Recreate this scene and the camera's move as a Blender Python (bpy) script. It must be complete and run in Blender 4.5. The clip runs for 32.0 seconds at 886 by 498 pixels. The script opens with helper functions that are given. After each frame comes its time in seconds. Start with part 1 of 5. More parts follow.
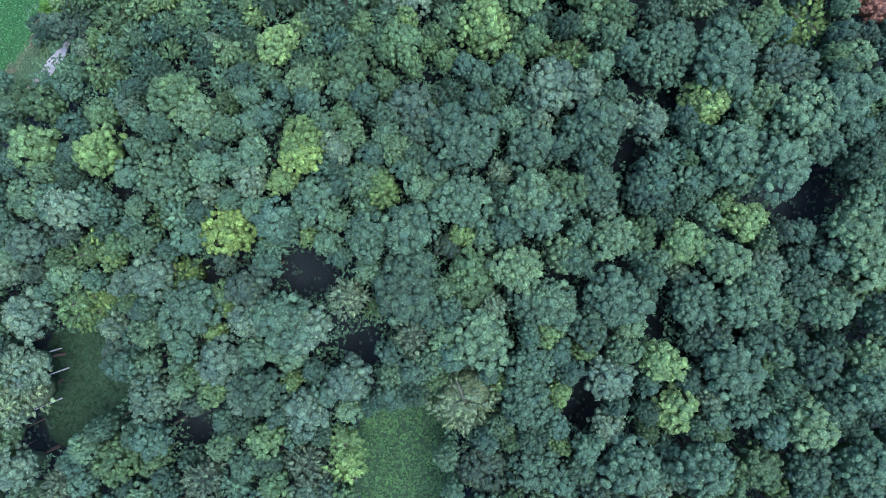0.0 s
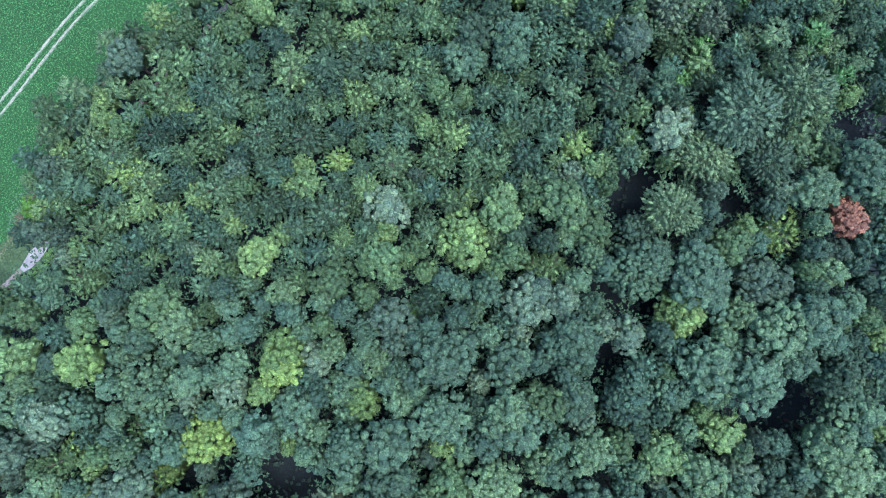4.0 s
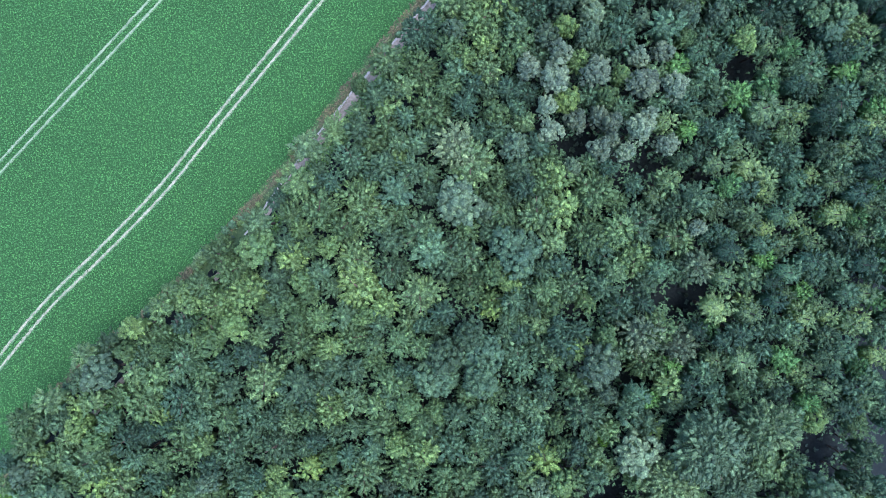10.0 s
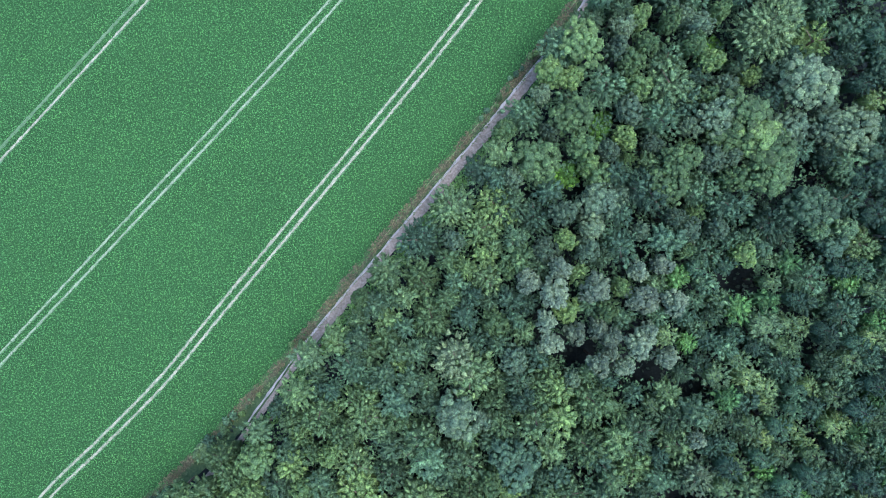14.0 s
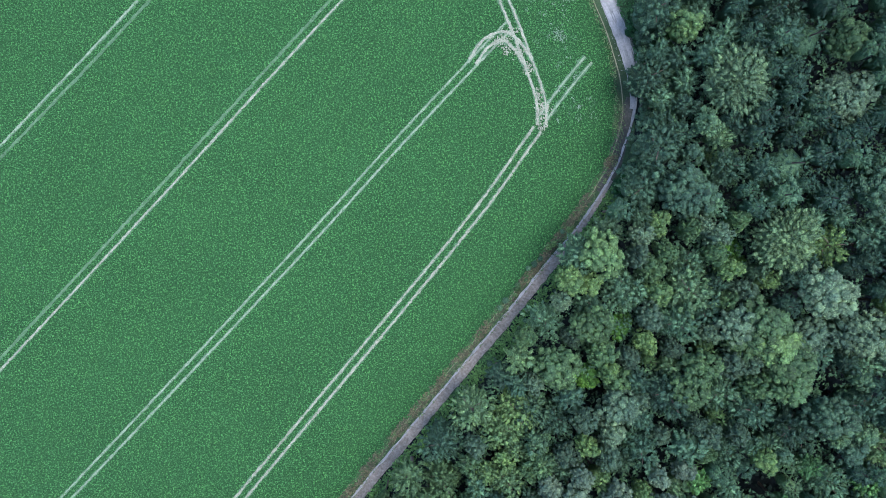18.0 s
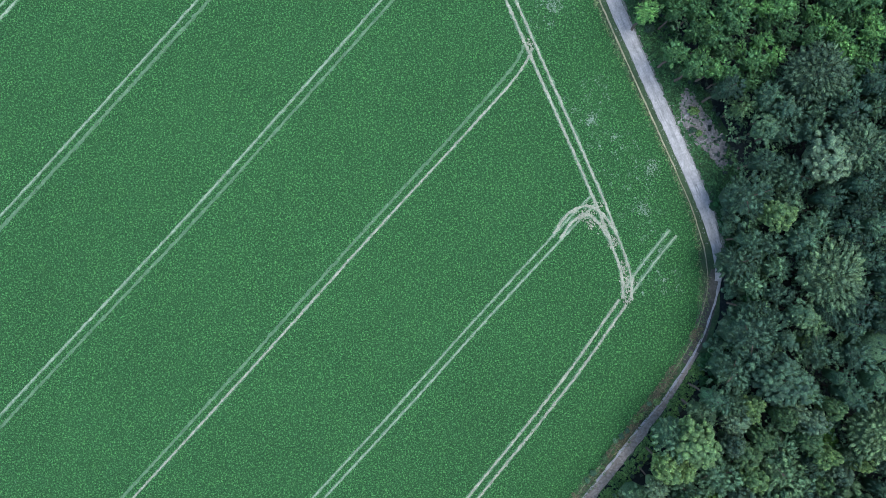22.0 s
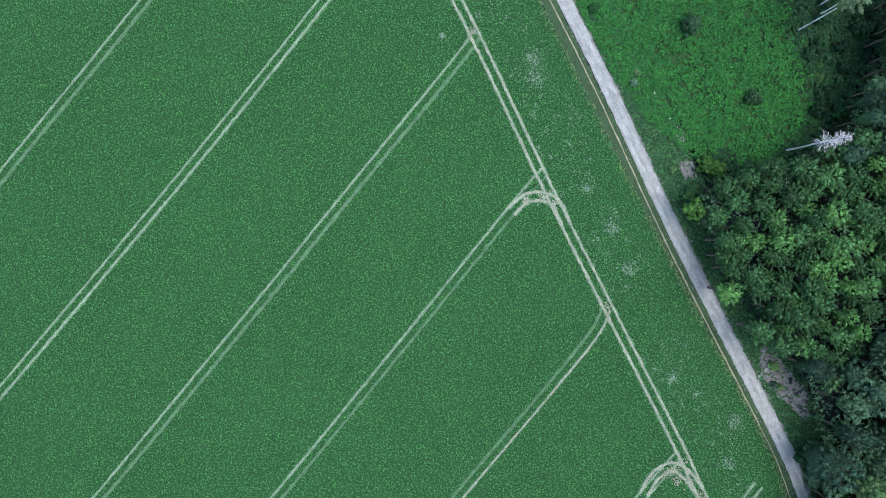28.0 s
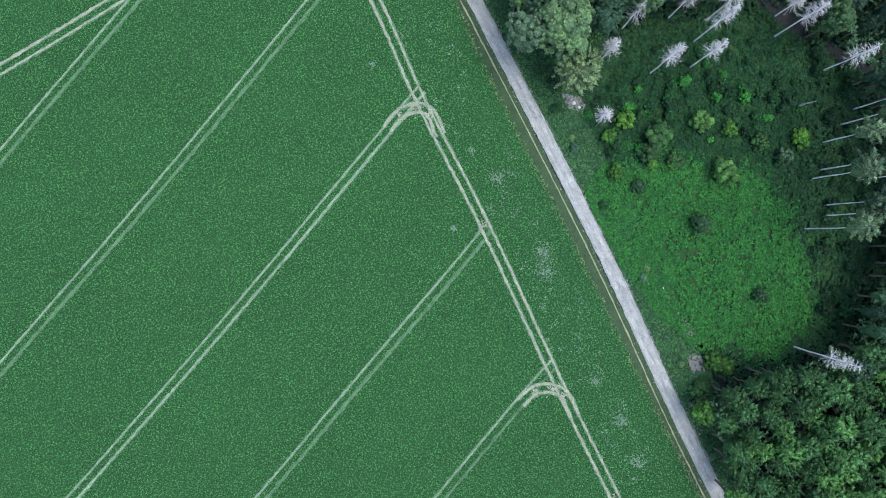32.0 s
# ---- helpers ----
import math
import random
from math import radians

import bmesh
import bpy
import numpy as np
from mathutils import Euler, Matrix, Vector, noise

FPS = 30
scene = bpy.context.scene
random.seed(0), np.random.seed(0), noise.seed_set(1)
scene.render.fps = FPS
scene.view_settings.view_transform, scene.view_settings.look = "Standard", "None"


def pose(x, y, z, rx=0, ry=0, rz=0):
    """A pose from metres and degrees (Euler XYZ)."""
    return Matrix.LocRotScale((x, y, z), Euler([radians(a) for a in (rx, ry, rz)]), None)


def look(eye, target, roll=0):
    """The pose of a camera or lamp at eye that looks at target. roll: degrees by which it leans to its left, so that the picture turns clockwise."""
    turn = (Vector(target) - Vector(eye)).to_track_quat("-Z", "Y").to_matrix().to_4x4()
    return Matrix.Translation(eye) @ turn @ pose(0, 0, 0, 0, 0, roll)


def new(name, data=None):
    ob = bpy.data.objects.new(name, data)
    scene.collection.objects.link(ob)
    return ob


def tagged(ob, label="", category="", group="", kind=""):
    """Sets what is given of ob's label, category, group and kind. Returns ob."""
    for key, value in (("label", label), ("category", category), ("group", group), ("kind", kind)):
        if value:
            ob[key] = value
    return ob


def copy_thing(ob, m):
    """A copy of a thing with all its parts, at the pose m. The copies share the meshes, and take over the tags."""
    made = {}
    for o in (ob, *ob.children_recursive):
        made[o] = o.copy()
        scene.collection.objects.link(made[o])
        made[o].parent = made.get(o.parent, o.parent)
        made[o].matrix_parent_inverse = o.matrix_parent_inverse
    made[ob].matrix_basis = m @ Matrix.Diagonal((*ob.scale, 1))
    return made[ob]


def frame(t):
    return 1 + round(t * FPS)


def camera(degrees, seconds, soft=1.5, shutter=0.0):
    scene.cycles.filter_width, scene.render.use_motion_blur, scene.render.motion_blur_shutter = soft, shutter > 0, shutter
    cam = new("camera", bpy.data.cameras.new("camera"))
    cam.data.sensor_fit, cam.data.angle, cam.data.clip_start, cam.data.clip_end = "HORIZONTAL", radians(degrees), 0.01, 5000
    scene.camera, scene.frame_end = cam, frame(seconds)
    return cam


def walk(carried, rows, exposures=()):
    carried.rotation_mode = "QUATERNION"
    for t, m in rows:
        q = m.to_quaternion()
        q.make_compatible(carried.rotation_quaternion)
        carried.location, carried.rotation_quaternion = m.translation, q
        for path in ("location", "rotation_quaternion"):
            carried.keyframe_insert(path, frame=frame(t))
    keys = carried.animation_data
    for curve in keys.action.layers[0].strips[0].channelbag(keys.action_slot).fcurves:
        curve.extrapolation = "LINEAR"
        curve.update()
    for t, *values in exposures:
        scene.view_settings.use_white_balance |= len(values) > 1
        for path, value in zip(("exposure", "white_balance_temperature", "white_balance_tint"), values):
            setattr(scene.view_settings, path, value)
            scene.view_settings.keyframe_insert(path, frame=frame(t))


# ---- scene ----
cam = camera(70.2, 32.0, soft=0.65)
PATH = [
    (0, pose(2.70, 3.61, 124.63, -1.884, 1.489, -0.410)),
    (1, pose(3.60, 12.01, 124.43, -1.356, 1.478, -0.455)),
    (2, pose(4.13, 20.28, 124.54, -0.713, 1.243, -0.444)),
    (3, pose(4.63, 30.32, 124.51, -0.956, 0.995, -0.442)),
    (3.5, pose(5.09, 35.34, 124.58, -1.176, 0.965, -0.443)),
    (5.5, pose(7.24, 54.16, 124.34, -1.115, 0.941, -0.108)),
    (6, pose(8.07, 59.09, 124.35, -1.097, 1.063, -0.049)),
    (7, pose(8.93, 67.96, 124.47, -0.750, 0.938, 0.082)),
    (8, pose(9.40, 77.52, 124.47, -0.730, 0.742, 0.134)),
    (9, pose(9.88, 87.64, 124.53, -1.026, 0.732, 0.279)),
    (10, pose(10.31, 98.24, 124.40, -1.572, 0.746, 0.376)),
    (11, pose(10.67, 107.94, 124.14, -1.782, 0.846, 0.454)),
    (12, pose(10.40, 117.76, 124.03, -1.965, 0.760, 0.415)),
    (13, pose(10.60, 127.03, 123.83, -1.820, 0.932, 0.434)),
    (14, pose(10.82, 136.26, 123.66, -1.662, 1.132, 0.495)),
    (14.5, pose(11.32, 141.44, 123.49, -1.966, 1.414, 0.496)),
    (16.5, pose(9.37, 159.08, 123.55, -1.409, 0.855, 0.414)),
    (17, pose(8.70, 163.48, 123.34, -1.238, 0.852, 0.291)),
    (18, pose(6.54, 172.29, 123.14, -1.257, 0.957, 0.121)),
    (19, pose(3.25, 181.44, 123.19, -1.372, 0.990, -0.004)),
    (20, pose(-0.43, 189.33, 123.00, -1.032, 1.043, -0.229)),
    (21, pose(-5.10, 197.59, 123.15, -0.991, 0.949, -0.393)),
    (22, pose(-9.92, 206.08, 123.05, -1.160, 0.992, -0.677)),
    (23, pose(-15.11, 214.59, 123.09, -1.416, 0.989, -0.885)),
    (24, pose(-18.89, 223.75, 123.26, -1.985, 1.284, -1.811)),
    (25, pose(-20.60, 233.26, 123.38, -2.218, 1.452, -3.045)),
    (25.5, pose(-21.37, 238.09, 123.09, -2.376, 1.300, -3.440)),
    (27.5, pose(-23.22, 256.55, 122.53, -2.387, 0.988, -3.980)),
    (28, pose(-23.55, 260.98, 122.47, -2.209, 0.940, -3.935)),
    (29, pose(-24.75, 269.75, 121.84, -1.902, 0.332, -3.782)),
    (30, pose(-25.03, 278.20, 121.75, -1.495, 0.105, -3.689)),
    (31, pose(-24.63, 287.12, 121.87, -1.412, 0.238, -3.486)),
    (32, pose(-24.88, 295.74, 121.74, -1.142, 0.214, -3.257)),

]
walk(cam, PATH, exposures=[(0, 1.84, 5720, 24), (3, 1.93, 5760, 24), (7, 1.97, 5830, 24), (13, 1.87, 6060, 20), (19, 1.51, 6120, 16), (24, 1.31, 6320, 11), (32, 1.25, 6480, 8)])

# ---- light: an even evening sky, with a wide pale sun behind thin cloud ----
SUN_UP, SUN_ROUND = 72, 100
world = bpy.data.worlds.new("world")
scene.world = world
world.use_nodes = True
wn = world.node_tree
sky = wn.nodes.new("ShaderNodeTexSky")
sky.sky_type, sky.sun_disc = "NISHITA", False
sky.sun_elevation, sky.sun_rotation = radians(SUN_UP), radians(SUN_ROUND)
wn.links.new(sky.outputs[0], wn.nodes["Background"].inputs[0])
wn.nodes["Background"].inputs[1].default_value = 0.15
sun = new("sun", bpy.data.lights.new("sun", "SUN"))
sun.data.energy, sun.data.angle, sun.data.color = 1.4, radians(40), (1.0, 0.97, 0.93)
to_sun = Vector((math.sin(radians(SUN_ROUND)) * math.cos(radians(SUN_UP)), math.cos(radians(SUN_ROUND)) * math.cos(radians(SUN_UP)), math.sin(radians(SUN_UP))))
sun.matrix_world = look(to_sun * 300, (0, 0, 0))

rng = np.random.default_rng(7)

# ---- materials ----


def material(name, build, rough=0.8):
    m = bpy.data.materials.new(name)
    m.use_nodes = True
    nt = m.node_tree
    bsdf = nt.nodes["Principled BSDF"]
    bsdf.inputs["Roughness"].default_value = rough
    bsdf.inputs["Specular IOR Level"].default_value = 0.25
    build(nt, bsdf)
    return m


def noise_node(nt, scale, detail=4.0, rough=0.6, coords="Object"):
    n = nt.nodes.new("ShaderNodeTexNoise")
    n.inputs["Scale"].default_value, n.inputs["Detail"].default_value, n.inputs["Roughness"].default_value = scale, detail, rough
    tc = nt.nodes.new("ShaderNodeTexCoord")
    nt.links.new(tc.outputs[coords], n.inputs["Vector"])
    return n.outputs["Fac"]


def ramp(nt, fac, stops):
    r = nt.nodes.new("ShaderNodeValToRGB")
    while len(r.color_ramp.elements) < len(stops):
        r.color_ramp.elements.new(0.5)
    for e, (at, col) in zip(r.color_ramp.elements, stops):
        e.position, e.color = at, (*col, 1)
    nt.links.new(fac, r.inputs[0])
    return r.outputs[0]


def mix(nt, kind, fac, a, b):
    m = nt.nodes.new("ShaderNodeMix")
    m.data_type, m.blend_type = "RGBA", kind
    for sock, v in ((m.inputs[0], fac), (m.inputs[6], a), (m.inputs[7], b)):
        if isinstance(v, (int, float)):
            sock.default_value = v
        elif isinstance(v, tuple):
            sock.default_value = (*v, 1)
        else:
            nt.links.new(v, sock)
    return m.outputs[2]


def bump(nt, bsdf, height, strength, distance):
    b = nt.nodes.new("ShaderNodeBump")
    b.inputs["Strength"].default_value, b.inputs["Distance"].default_value = strength, distance
    nt.links.new(height, b.inputs["Height"])
    nt.links.new(b.outputs[0], bsdf.inputs["Normal"])


def soil(name, dark, mid, light, big=0.15, fine=3.0, relief=0.05, rough=0.95, stain=1.0):
    """Ground cover with broad stains and a fine grain."""
    def build(nt, bsdf):
        a = ramp(nt, noise_node(nt, fine, 5), [(0.3, dark), (0.5, mid), (0.72, light)])
        b = ramp(nt, noise_node(nt, big, 4), [(0.3, (1 - 0.28 * stain, 1 - 0.26 * stain, 1 - 0.28 * stain)), (0.7, (1 + 0.15 * stain, 1 + 0.13 * stain, 1 + 0.1 * stain))])
        nt.links.new(mix(nt, "MULTIPLY", 1.0, a, b), bsdf.inputs["Base Color"])
        bump(nt, bsdf, noise_node(nt, fine * 2, 4), 0.6, relief)
    return material(name, build, rough)


def leaf(name, rgb, warm=None, spread=0.4, glow=0.3, fresh=1.3, relief=0.11, cell=3.4):
    """Leaves: one hue a tree by the object, one tone a leaf spray by the island, fine leaf grain, and bunches in relief."""
    def build(nt, bsdf):
        info, geo = nt.nodes.new("ShaderNodeObjectInfo"), nt.nodes.new("ShaderNodeNewGeometry")
        other = warm or (rgb[0] * 1.22, rgb[1] * 1.08, rgb[2] * 0.86)
        tree = ramp(nt, info.outputs["Random"], [(0.0, tuple(c * 0.64 for c in rgb)), (0.5, rgb), (1.0, tuple(c * 1.38 for c in other))])
        tone = ramp(nt, geo.outputs["Random Per Island"], [(0.0, (1 - spread,) * 3), (0.6, (1.0, 1.0, 1.0)), (1.0, (1 + spread * fresh, 1 + spread * fresh * 0.92, 1 + spread * fresh * 0.62))])
        patch = ramp(nt, noise_node(nt, 0.35, 3), [(0.35, (0.85, 0.9, 0.95)), (0.65, (1.12, 1.08, 1.0))])
        grain = ramp(nt, noise_node(nt, 4.5, 3, 0.7), [(0.3, (0.5, 0.52, 0.56)), (0.5, (1.17, 1.14, 1.17)), (0.7, (2.08, 1.96, 1.82))])
        col = mix(nt, "MULTIPLY", 1.0, mix(nt, "MULTIPLY", 1.0, mix(nt, "MULTIPLY", 1.0, tree, tone), patch), grain)
        nt.links.new(col, bsdf.inputs["Base Color"])
        tr = nt.nodes.new("ShaderNodeBsdfTranslucent")
        nt.links.new(col, tr.inputs[0])
        mx = nt.nodes.new("ShaderNodeMixShader")
        mx.inputs[0].default_value = glow
        nt.links.new(bsdf.outputs[0], mx.inputs[1])
        nt.links.new(tr.outputs[0], mx.inputs[2])
        nt.links.new(mx.outputs[0], nt.nodes["Material Output"].inputs[0])
        if relief:
            tc, vor = nt.nodes.new("ShaderNodeTexCoord"), nt.nodes.new("ShaderNodeTexVoronoi")
            vor.inputs["Scale"].default_value = cell
            nt.links.new(tc.outputs["Object"], vor.inputs["Vector"])
            high = nt.nodes.new("ShaderNodeMath")
            high.operation = "SUBTRACT"
            nt.links.new(noise_node(nt, 9.0, 3, 0.7), high.inputs[0])
            nt.links.new(vor.outputs["Distance"], high.inputs[1])
            bump(nt, bsdf, high.outputs[0], 1.0, relief)
            nt.links.new(bsdf.inputs["Normal"].links[0].from_socket, tr.inputs["Normal"])
    return material(name, build, 0.6)


LEAF = {
    "oak": leaf("oak_leaves", (0.062, 0.132, 0.075)),
    "maple": leaf("maple_leaves", (0.082, 0.168, 0.07)),
    "sycamore": leaf("sycamore_leaves", (0.11, 0.21, 0.066)),
    "hornbeam": leaf("hornbeam_leaves", (0.076, 0.158, 0.085), spread=0.42),
    "lime": leaf("lime_leaves", (0.06, 0.132, 0.079)),
    "elm": leaf("elm_leaves", (0.06, 0.136, 0.083), warm=(0.072, 0.15, 0.08)),
    "birch": leaf("birch_leaves", (0.09, 0.182, 0.08), spread=0.42),
    "willow": leaf("willow_leaves", (0.12, 0.2, 0.115)),
    "beech": leaf("beech_leaves", (0.07, 0.14, 0.08)),
    "ash": leaf("ash_leaves", (0.074, 0.14, 0.086), warm=(0.09, 0.152, 0.086)),
    "rowan": leaf("rowan_leaves", (0.1, 0.2, 0.075)),
    "copper": leaf("withered_leaves", (0.29, 0.155, 0.095), warm=(0.29, 0.16, 0.09)),
    "pine": leaf("pine_needles", (0.108, 0.172, 0.112), warm=(0.115, 0.18, 0.112)),
    "larch": leaf("larch_needles", (0.1, 0.19, 0.092)),
    "fir": leaf("fir_needles", (0.062, 0.165, 0.062), warm=(0.088, 0.215, 0.062), spread=0.5),
    "spruce": leaf("spruce_needles", (0.036, 0.088, 0.056), warm=(0.05, 0.11, 0.06)),
    "hazel": leaf("hazel_leaves", (0.062, 0.175, 0.032)),
    "bramble": leaf("bramble_leaves", (0.027, 0.15, 0.03), glow=0.2),
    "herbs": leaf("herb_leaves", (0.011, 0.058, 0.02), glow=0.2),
    # darker leaf green that carries the shade at the clearing's rim
    "rim": leaf("shade_dark_rim_leaves", (0.013, 0.052, 0.021), glow=0.2),
    "trackside": leaf("trackside_leaves", (0.036, 0.115, 0.042), warm=(0.055, 0.13, 0.05), glow=0.2),
    "shrub": leaf("shrub_leaves", (0.042, 0.118, 0.036), glow=0.2),
    "verge_herbs": leaf("verge_herb_leaves", (0.06, 0.16, 0.05), warm=(0.1, 0.19, 0.05), glow=0.2),
    # the shade below the crowns is mixed into this leaf colour
    "shade": leaf("shade_dark_undergrowth", (0.022, 0.048, 0.036), glow=0.15),
    "scrub": leaf("scrub_leaves", (0.11, 0.11, 0.065), warm=(0.17, 0.135, 0.09), glow=0.15),
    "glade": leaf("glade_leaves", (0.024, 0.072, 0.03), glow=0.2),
    "thicket": leaf("thicket_leaves", (0.045, 0.11, 0.06), glow=0.25),
    "grass": leaf("grass_blades", (0.06, 0.115, 0.048), warm=(0.085, 0.125, 0.058), glow=0.2),
    "crop": leaf("crop_leaves", (0.029, 0.115, 0.034), warm=(0.034, 0.122, 0.034), spread=0.7, glow=0.2, fresh=0.5, relief=0),
}


def bark_material(name, rgb):
    def build(nt, bsdf):
        a = ramp(nt, noise_node(nt, 6, 5), [(0.3, tuple(c * 0.6 for c in rgb)), (0.7, tuple(c * 1.3 for c in rgb))])
        nt.links.new(a, bsdf.inputs["Base Color"])
        bump(nt, bsdf, noise_node(nt, 14, 3), 0.5, 0.03)
    return material(name, build, 0.9)


BARK = bark_material("bark", (0.12, 0.1, 0.08))
DEAD_WOOD = bark_material("dead_wood", (0.42, 0.42, 0.42))
# near-black bluish litter: the deep shade between the crowns is in its colour
LITTER = soil("shade_dark_litter", (0.005, 0.01, 0.011), (0.008, 0.015, 0.016), (0.016, 0.025, 0.025), 0.2, 2.0)
FIELD = soil("field_leaf_mat", (0.003, 0.018, 0.006), (0.017, 0.076, 0.021), (0.052, 0.16, 0.053), 0.05, 4.5, 0.1, stain=0.4)
GRAVEL = soil("gravel", (0.21, 0.215, 0.21), (0.285, 0.29, 0.28), (0.35, 0.355, 0.345), 0.35, 2.6, 0.03)
LANE = soil("worn_gravel", (0.26, 0.265, 0.255), (0.335, 0.34, 0.33), (0.41, 0.415, 0.4), 0.5, 3.0, 0.03)
FADED = soil("faded_track", (0.1, 0.175, 0.1), (0.185, 0.26, 0.17), (0.29, 0.35, 0.255), 0.3, 3.2, 0.03)
CHALK = soil("dry_chalky_soil", (0.145, 0.18, 0.115), (0.25, 0.275, 0.2), (0.37, 0.38, 0.3), 0.5, 3.2, 0.03)
VERGE = soil("rough_grass", (0.028, 0.068, 0.03), (0.046, 0.095, 0.04), (0.08, 0.12, 0.055), 0.25, 2.0)
MOWN = soil("olive_verge", (0.026, 0.054, 0.026), (0.038, 0.072, 0.033), (0.058, 0.094, 0.046), 0.3, 3.0)
DRY = soil("dry_grass", (0.16, 0.165, 0.1), (0.24, 0.24, 0.155), (0.32, 0.315, 0.21), 0.4, 3.0)
EARTH = soil("bare_earth", (0.08, 0.09, 0.08), (0.15, 0.15, 0.145), (0.23, 0.225, 0.22), 0.5, 2.0)
TRACK = soil("dusty_track", (0.15, 0.133, 0.108), (0.235, 0.21, 0.175), (0.32, 0.295, 0.255), 0.3, 2.4, 0.03)
SHOULDER = soil("gravelly_shoulder", (0.06, 0.09, 0.065), (0.12, 0.145, 0.115), (0.24, 0.25, 0.225), 0.6, 3.0)
FAINT = soil("overgrown_track", (0.055, 0.125, 0.06), (0.085, 0.165, 0.085), (0.135, 0.22, 0.125), 0.3, 2.5, 0.03)
MARGIN = soil("herb_margin", (0.016, 0.045, 0.019), (0.028, 0.07, 0.029), (0.048, 0.1, 0.042), 0.3, 2.5)
RUT = soil("dark_track", (0.05, 0.055, 0.045), (0.075, 0.078, 0.065), (0.115, 0.115, 0.1), 0.4, 2.0)
DARK_SOIL = soil("dark_forest_soil", (0.022, 0.025, 0.025), (0.035, 0.037, 0.037), (0.055, 0.056, 0.056), 0.3, 2.0)
DRY_SCRUB = soil("withered_scrub", (0.05, 0.075, 0.04), (0.085, 0.1, 0.058), (0.15, 0.145, 0.095), 0.3, 2.0)
BLEACHED = bark_material("bleached_wood", (0.6, 0.6, 0.6))
PALE_STONE = soil("pale_stone", (0.4, 0.4, 0.38), (0.5, 0.5, 0.48), (0.6, 0.6, 0.58), 0.8, 6.0, 0.02)
RUBBLE = soil("pale_rubble", (0.13, 0.128, 0.128), (0.21, 0.205, 0.2), (0.32, 0.31, 0.305), 0.5, 3.0)
BRAMBLE = soil("undergrowth", (0.015, 0.04, 0.014), (0.025, 0.07, 0.02), (0.04, 0.1, 0.03), 0.15, 2.0)
PALE_CROP = soil("thin_pale_crop", (0.1, 0.18, 0.115), (0.16, 0.24, 0.17), (0.26, 0.33, 0.26), 0.6, 3.0)
SPARSE = soil("sparse_crop", (0.055, 0.135, 0.065), (0.085, 0.175, 0.095), (0.13, 0.22, 0.135), 0.6, 3.0)
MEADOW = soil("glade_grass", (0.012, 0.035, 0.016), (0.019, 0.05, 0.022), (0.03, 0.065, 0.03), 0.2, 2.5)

# ---- helpers of the build ----


def mesh_of(name, verts, faces, mat):
    me = bpy.data.meshes.new(name)
    me.from_pydata([tuple(v) for v in verts], [], faces)
    me.materials.append(mat)
    me.update()
    return me


def quads_mesh(name, corners, mat, extra=None):
    """A mesh of loose quads from an array n x 4 x 3, quickly; extra: (verts, faces) to join to it."""
    n = len(corners)
    verts = corners.reshape(-1, 3)
    faces = np.arange(4 * n).reshape(-1, 4)
    if extra is not None:
        faces = np.concatenate([faces, np.array(extra[1]) + len(verts)])
        verts = np.concatenate([verts, np.array(extra[0])])
    me = bpy.data.meshes.new(name)
    me.vertices.add(len(verts))
    me.vertices.foreach_set("co", verts.astype(np.float32).ravel())
    me.loops.add(4 * len(faces))
    me.loops.foreach_set("vertex_index", faces.astype(np.int32).ravel())
    me.polygons.add(len(faces))
    me.polygons.foreach_set("loop_start", np.arange(0, 4 * len(faces), 4, dtype=np.int32))
    me.materials.append(mat)
    me.update(calc_edges=True)
    me.shade_flat()
    return me


def soup_mesh(name, tris, mat, extra=None):
    """A mesh of loose triangles from an array n x 3 x 3; extra: (verts, triangles) to join to it."""
    verts, faces = tris.reshape(-1, 3), np.arange(3 * len(tris)).reshape(-1, 3)
    if extra is not None:
        faces = np.concatenate([faces, np.array(extra[1]) + len(verts)])
        verts = np.concatenate([verts, np.array(extra[0])])
    me = bpy.data.meshes.new(name)
    me.vertices.add(len(verts))
    me.vertices.foreach_set("co", verts.astype(np.float32).ravel())
    me.loops.add(3 * len(faces))
    me.loops.foreach_set("vertex_index", faces.astype(np.int32).ravel())
    me.polygons.add(len(faces))
    me.polygons.foreach_set("loop_start", np.arange(0, 3 * len(faces), 3, dtype=np.int32))
    me.materials.append(mat)
    me.update(calc_edges=True)
    me.shade_smooth()
    return me


def part(name, me, parent, label=""):
    ob = new(name, me)
    ob.parent = parent
    return tagged(ob, label)


def curve_through(points, step=0.8):
    """Points along a smooth line (Catmull-Rom) through the given ones, about a step apart."""
    p = np.array(points, float)
    p = np.vstack([2 * p[0] - p[1], p, 2 * p[-1] - p[-2]])
    out = []
    for a, b, c, d in zip(p, p[1:], p[2:], p[3:]):
        for u in np.linspace(0, 1, max(2, int(np.hypot(*(c - b)) / step)), endpoint=False):
            out.append(0.5 * (2 * b + (c - a) * u + (2 * a - 5 * b + 4 * c - d) * u * u + (3 * b - a - 3 * c + d) * u**3))
    return np.array(out + [p[-2]])


def offset(line, by):
    """The line moved to its left by so many metres."""
    t = np.gradient(line, axis=0)
    t /= np.hypot(t[:, 0], t[:, 1])[:, None] + 1e-9
    return line + np.stack([-t[:, 1], t[:, 0]], 1) * np.asarray(by).reshape(-1, 1)


def wobble(n, scale, seed):
    return np.array([noise.noise((i / scale, seed * 7.3, 1.7)) for i in range(n)])


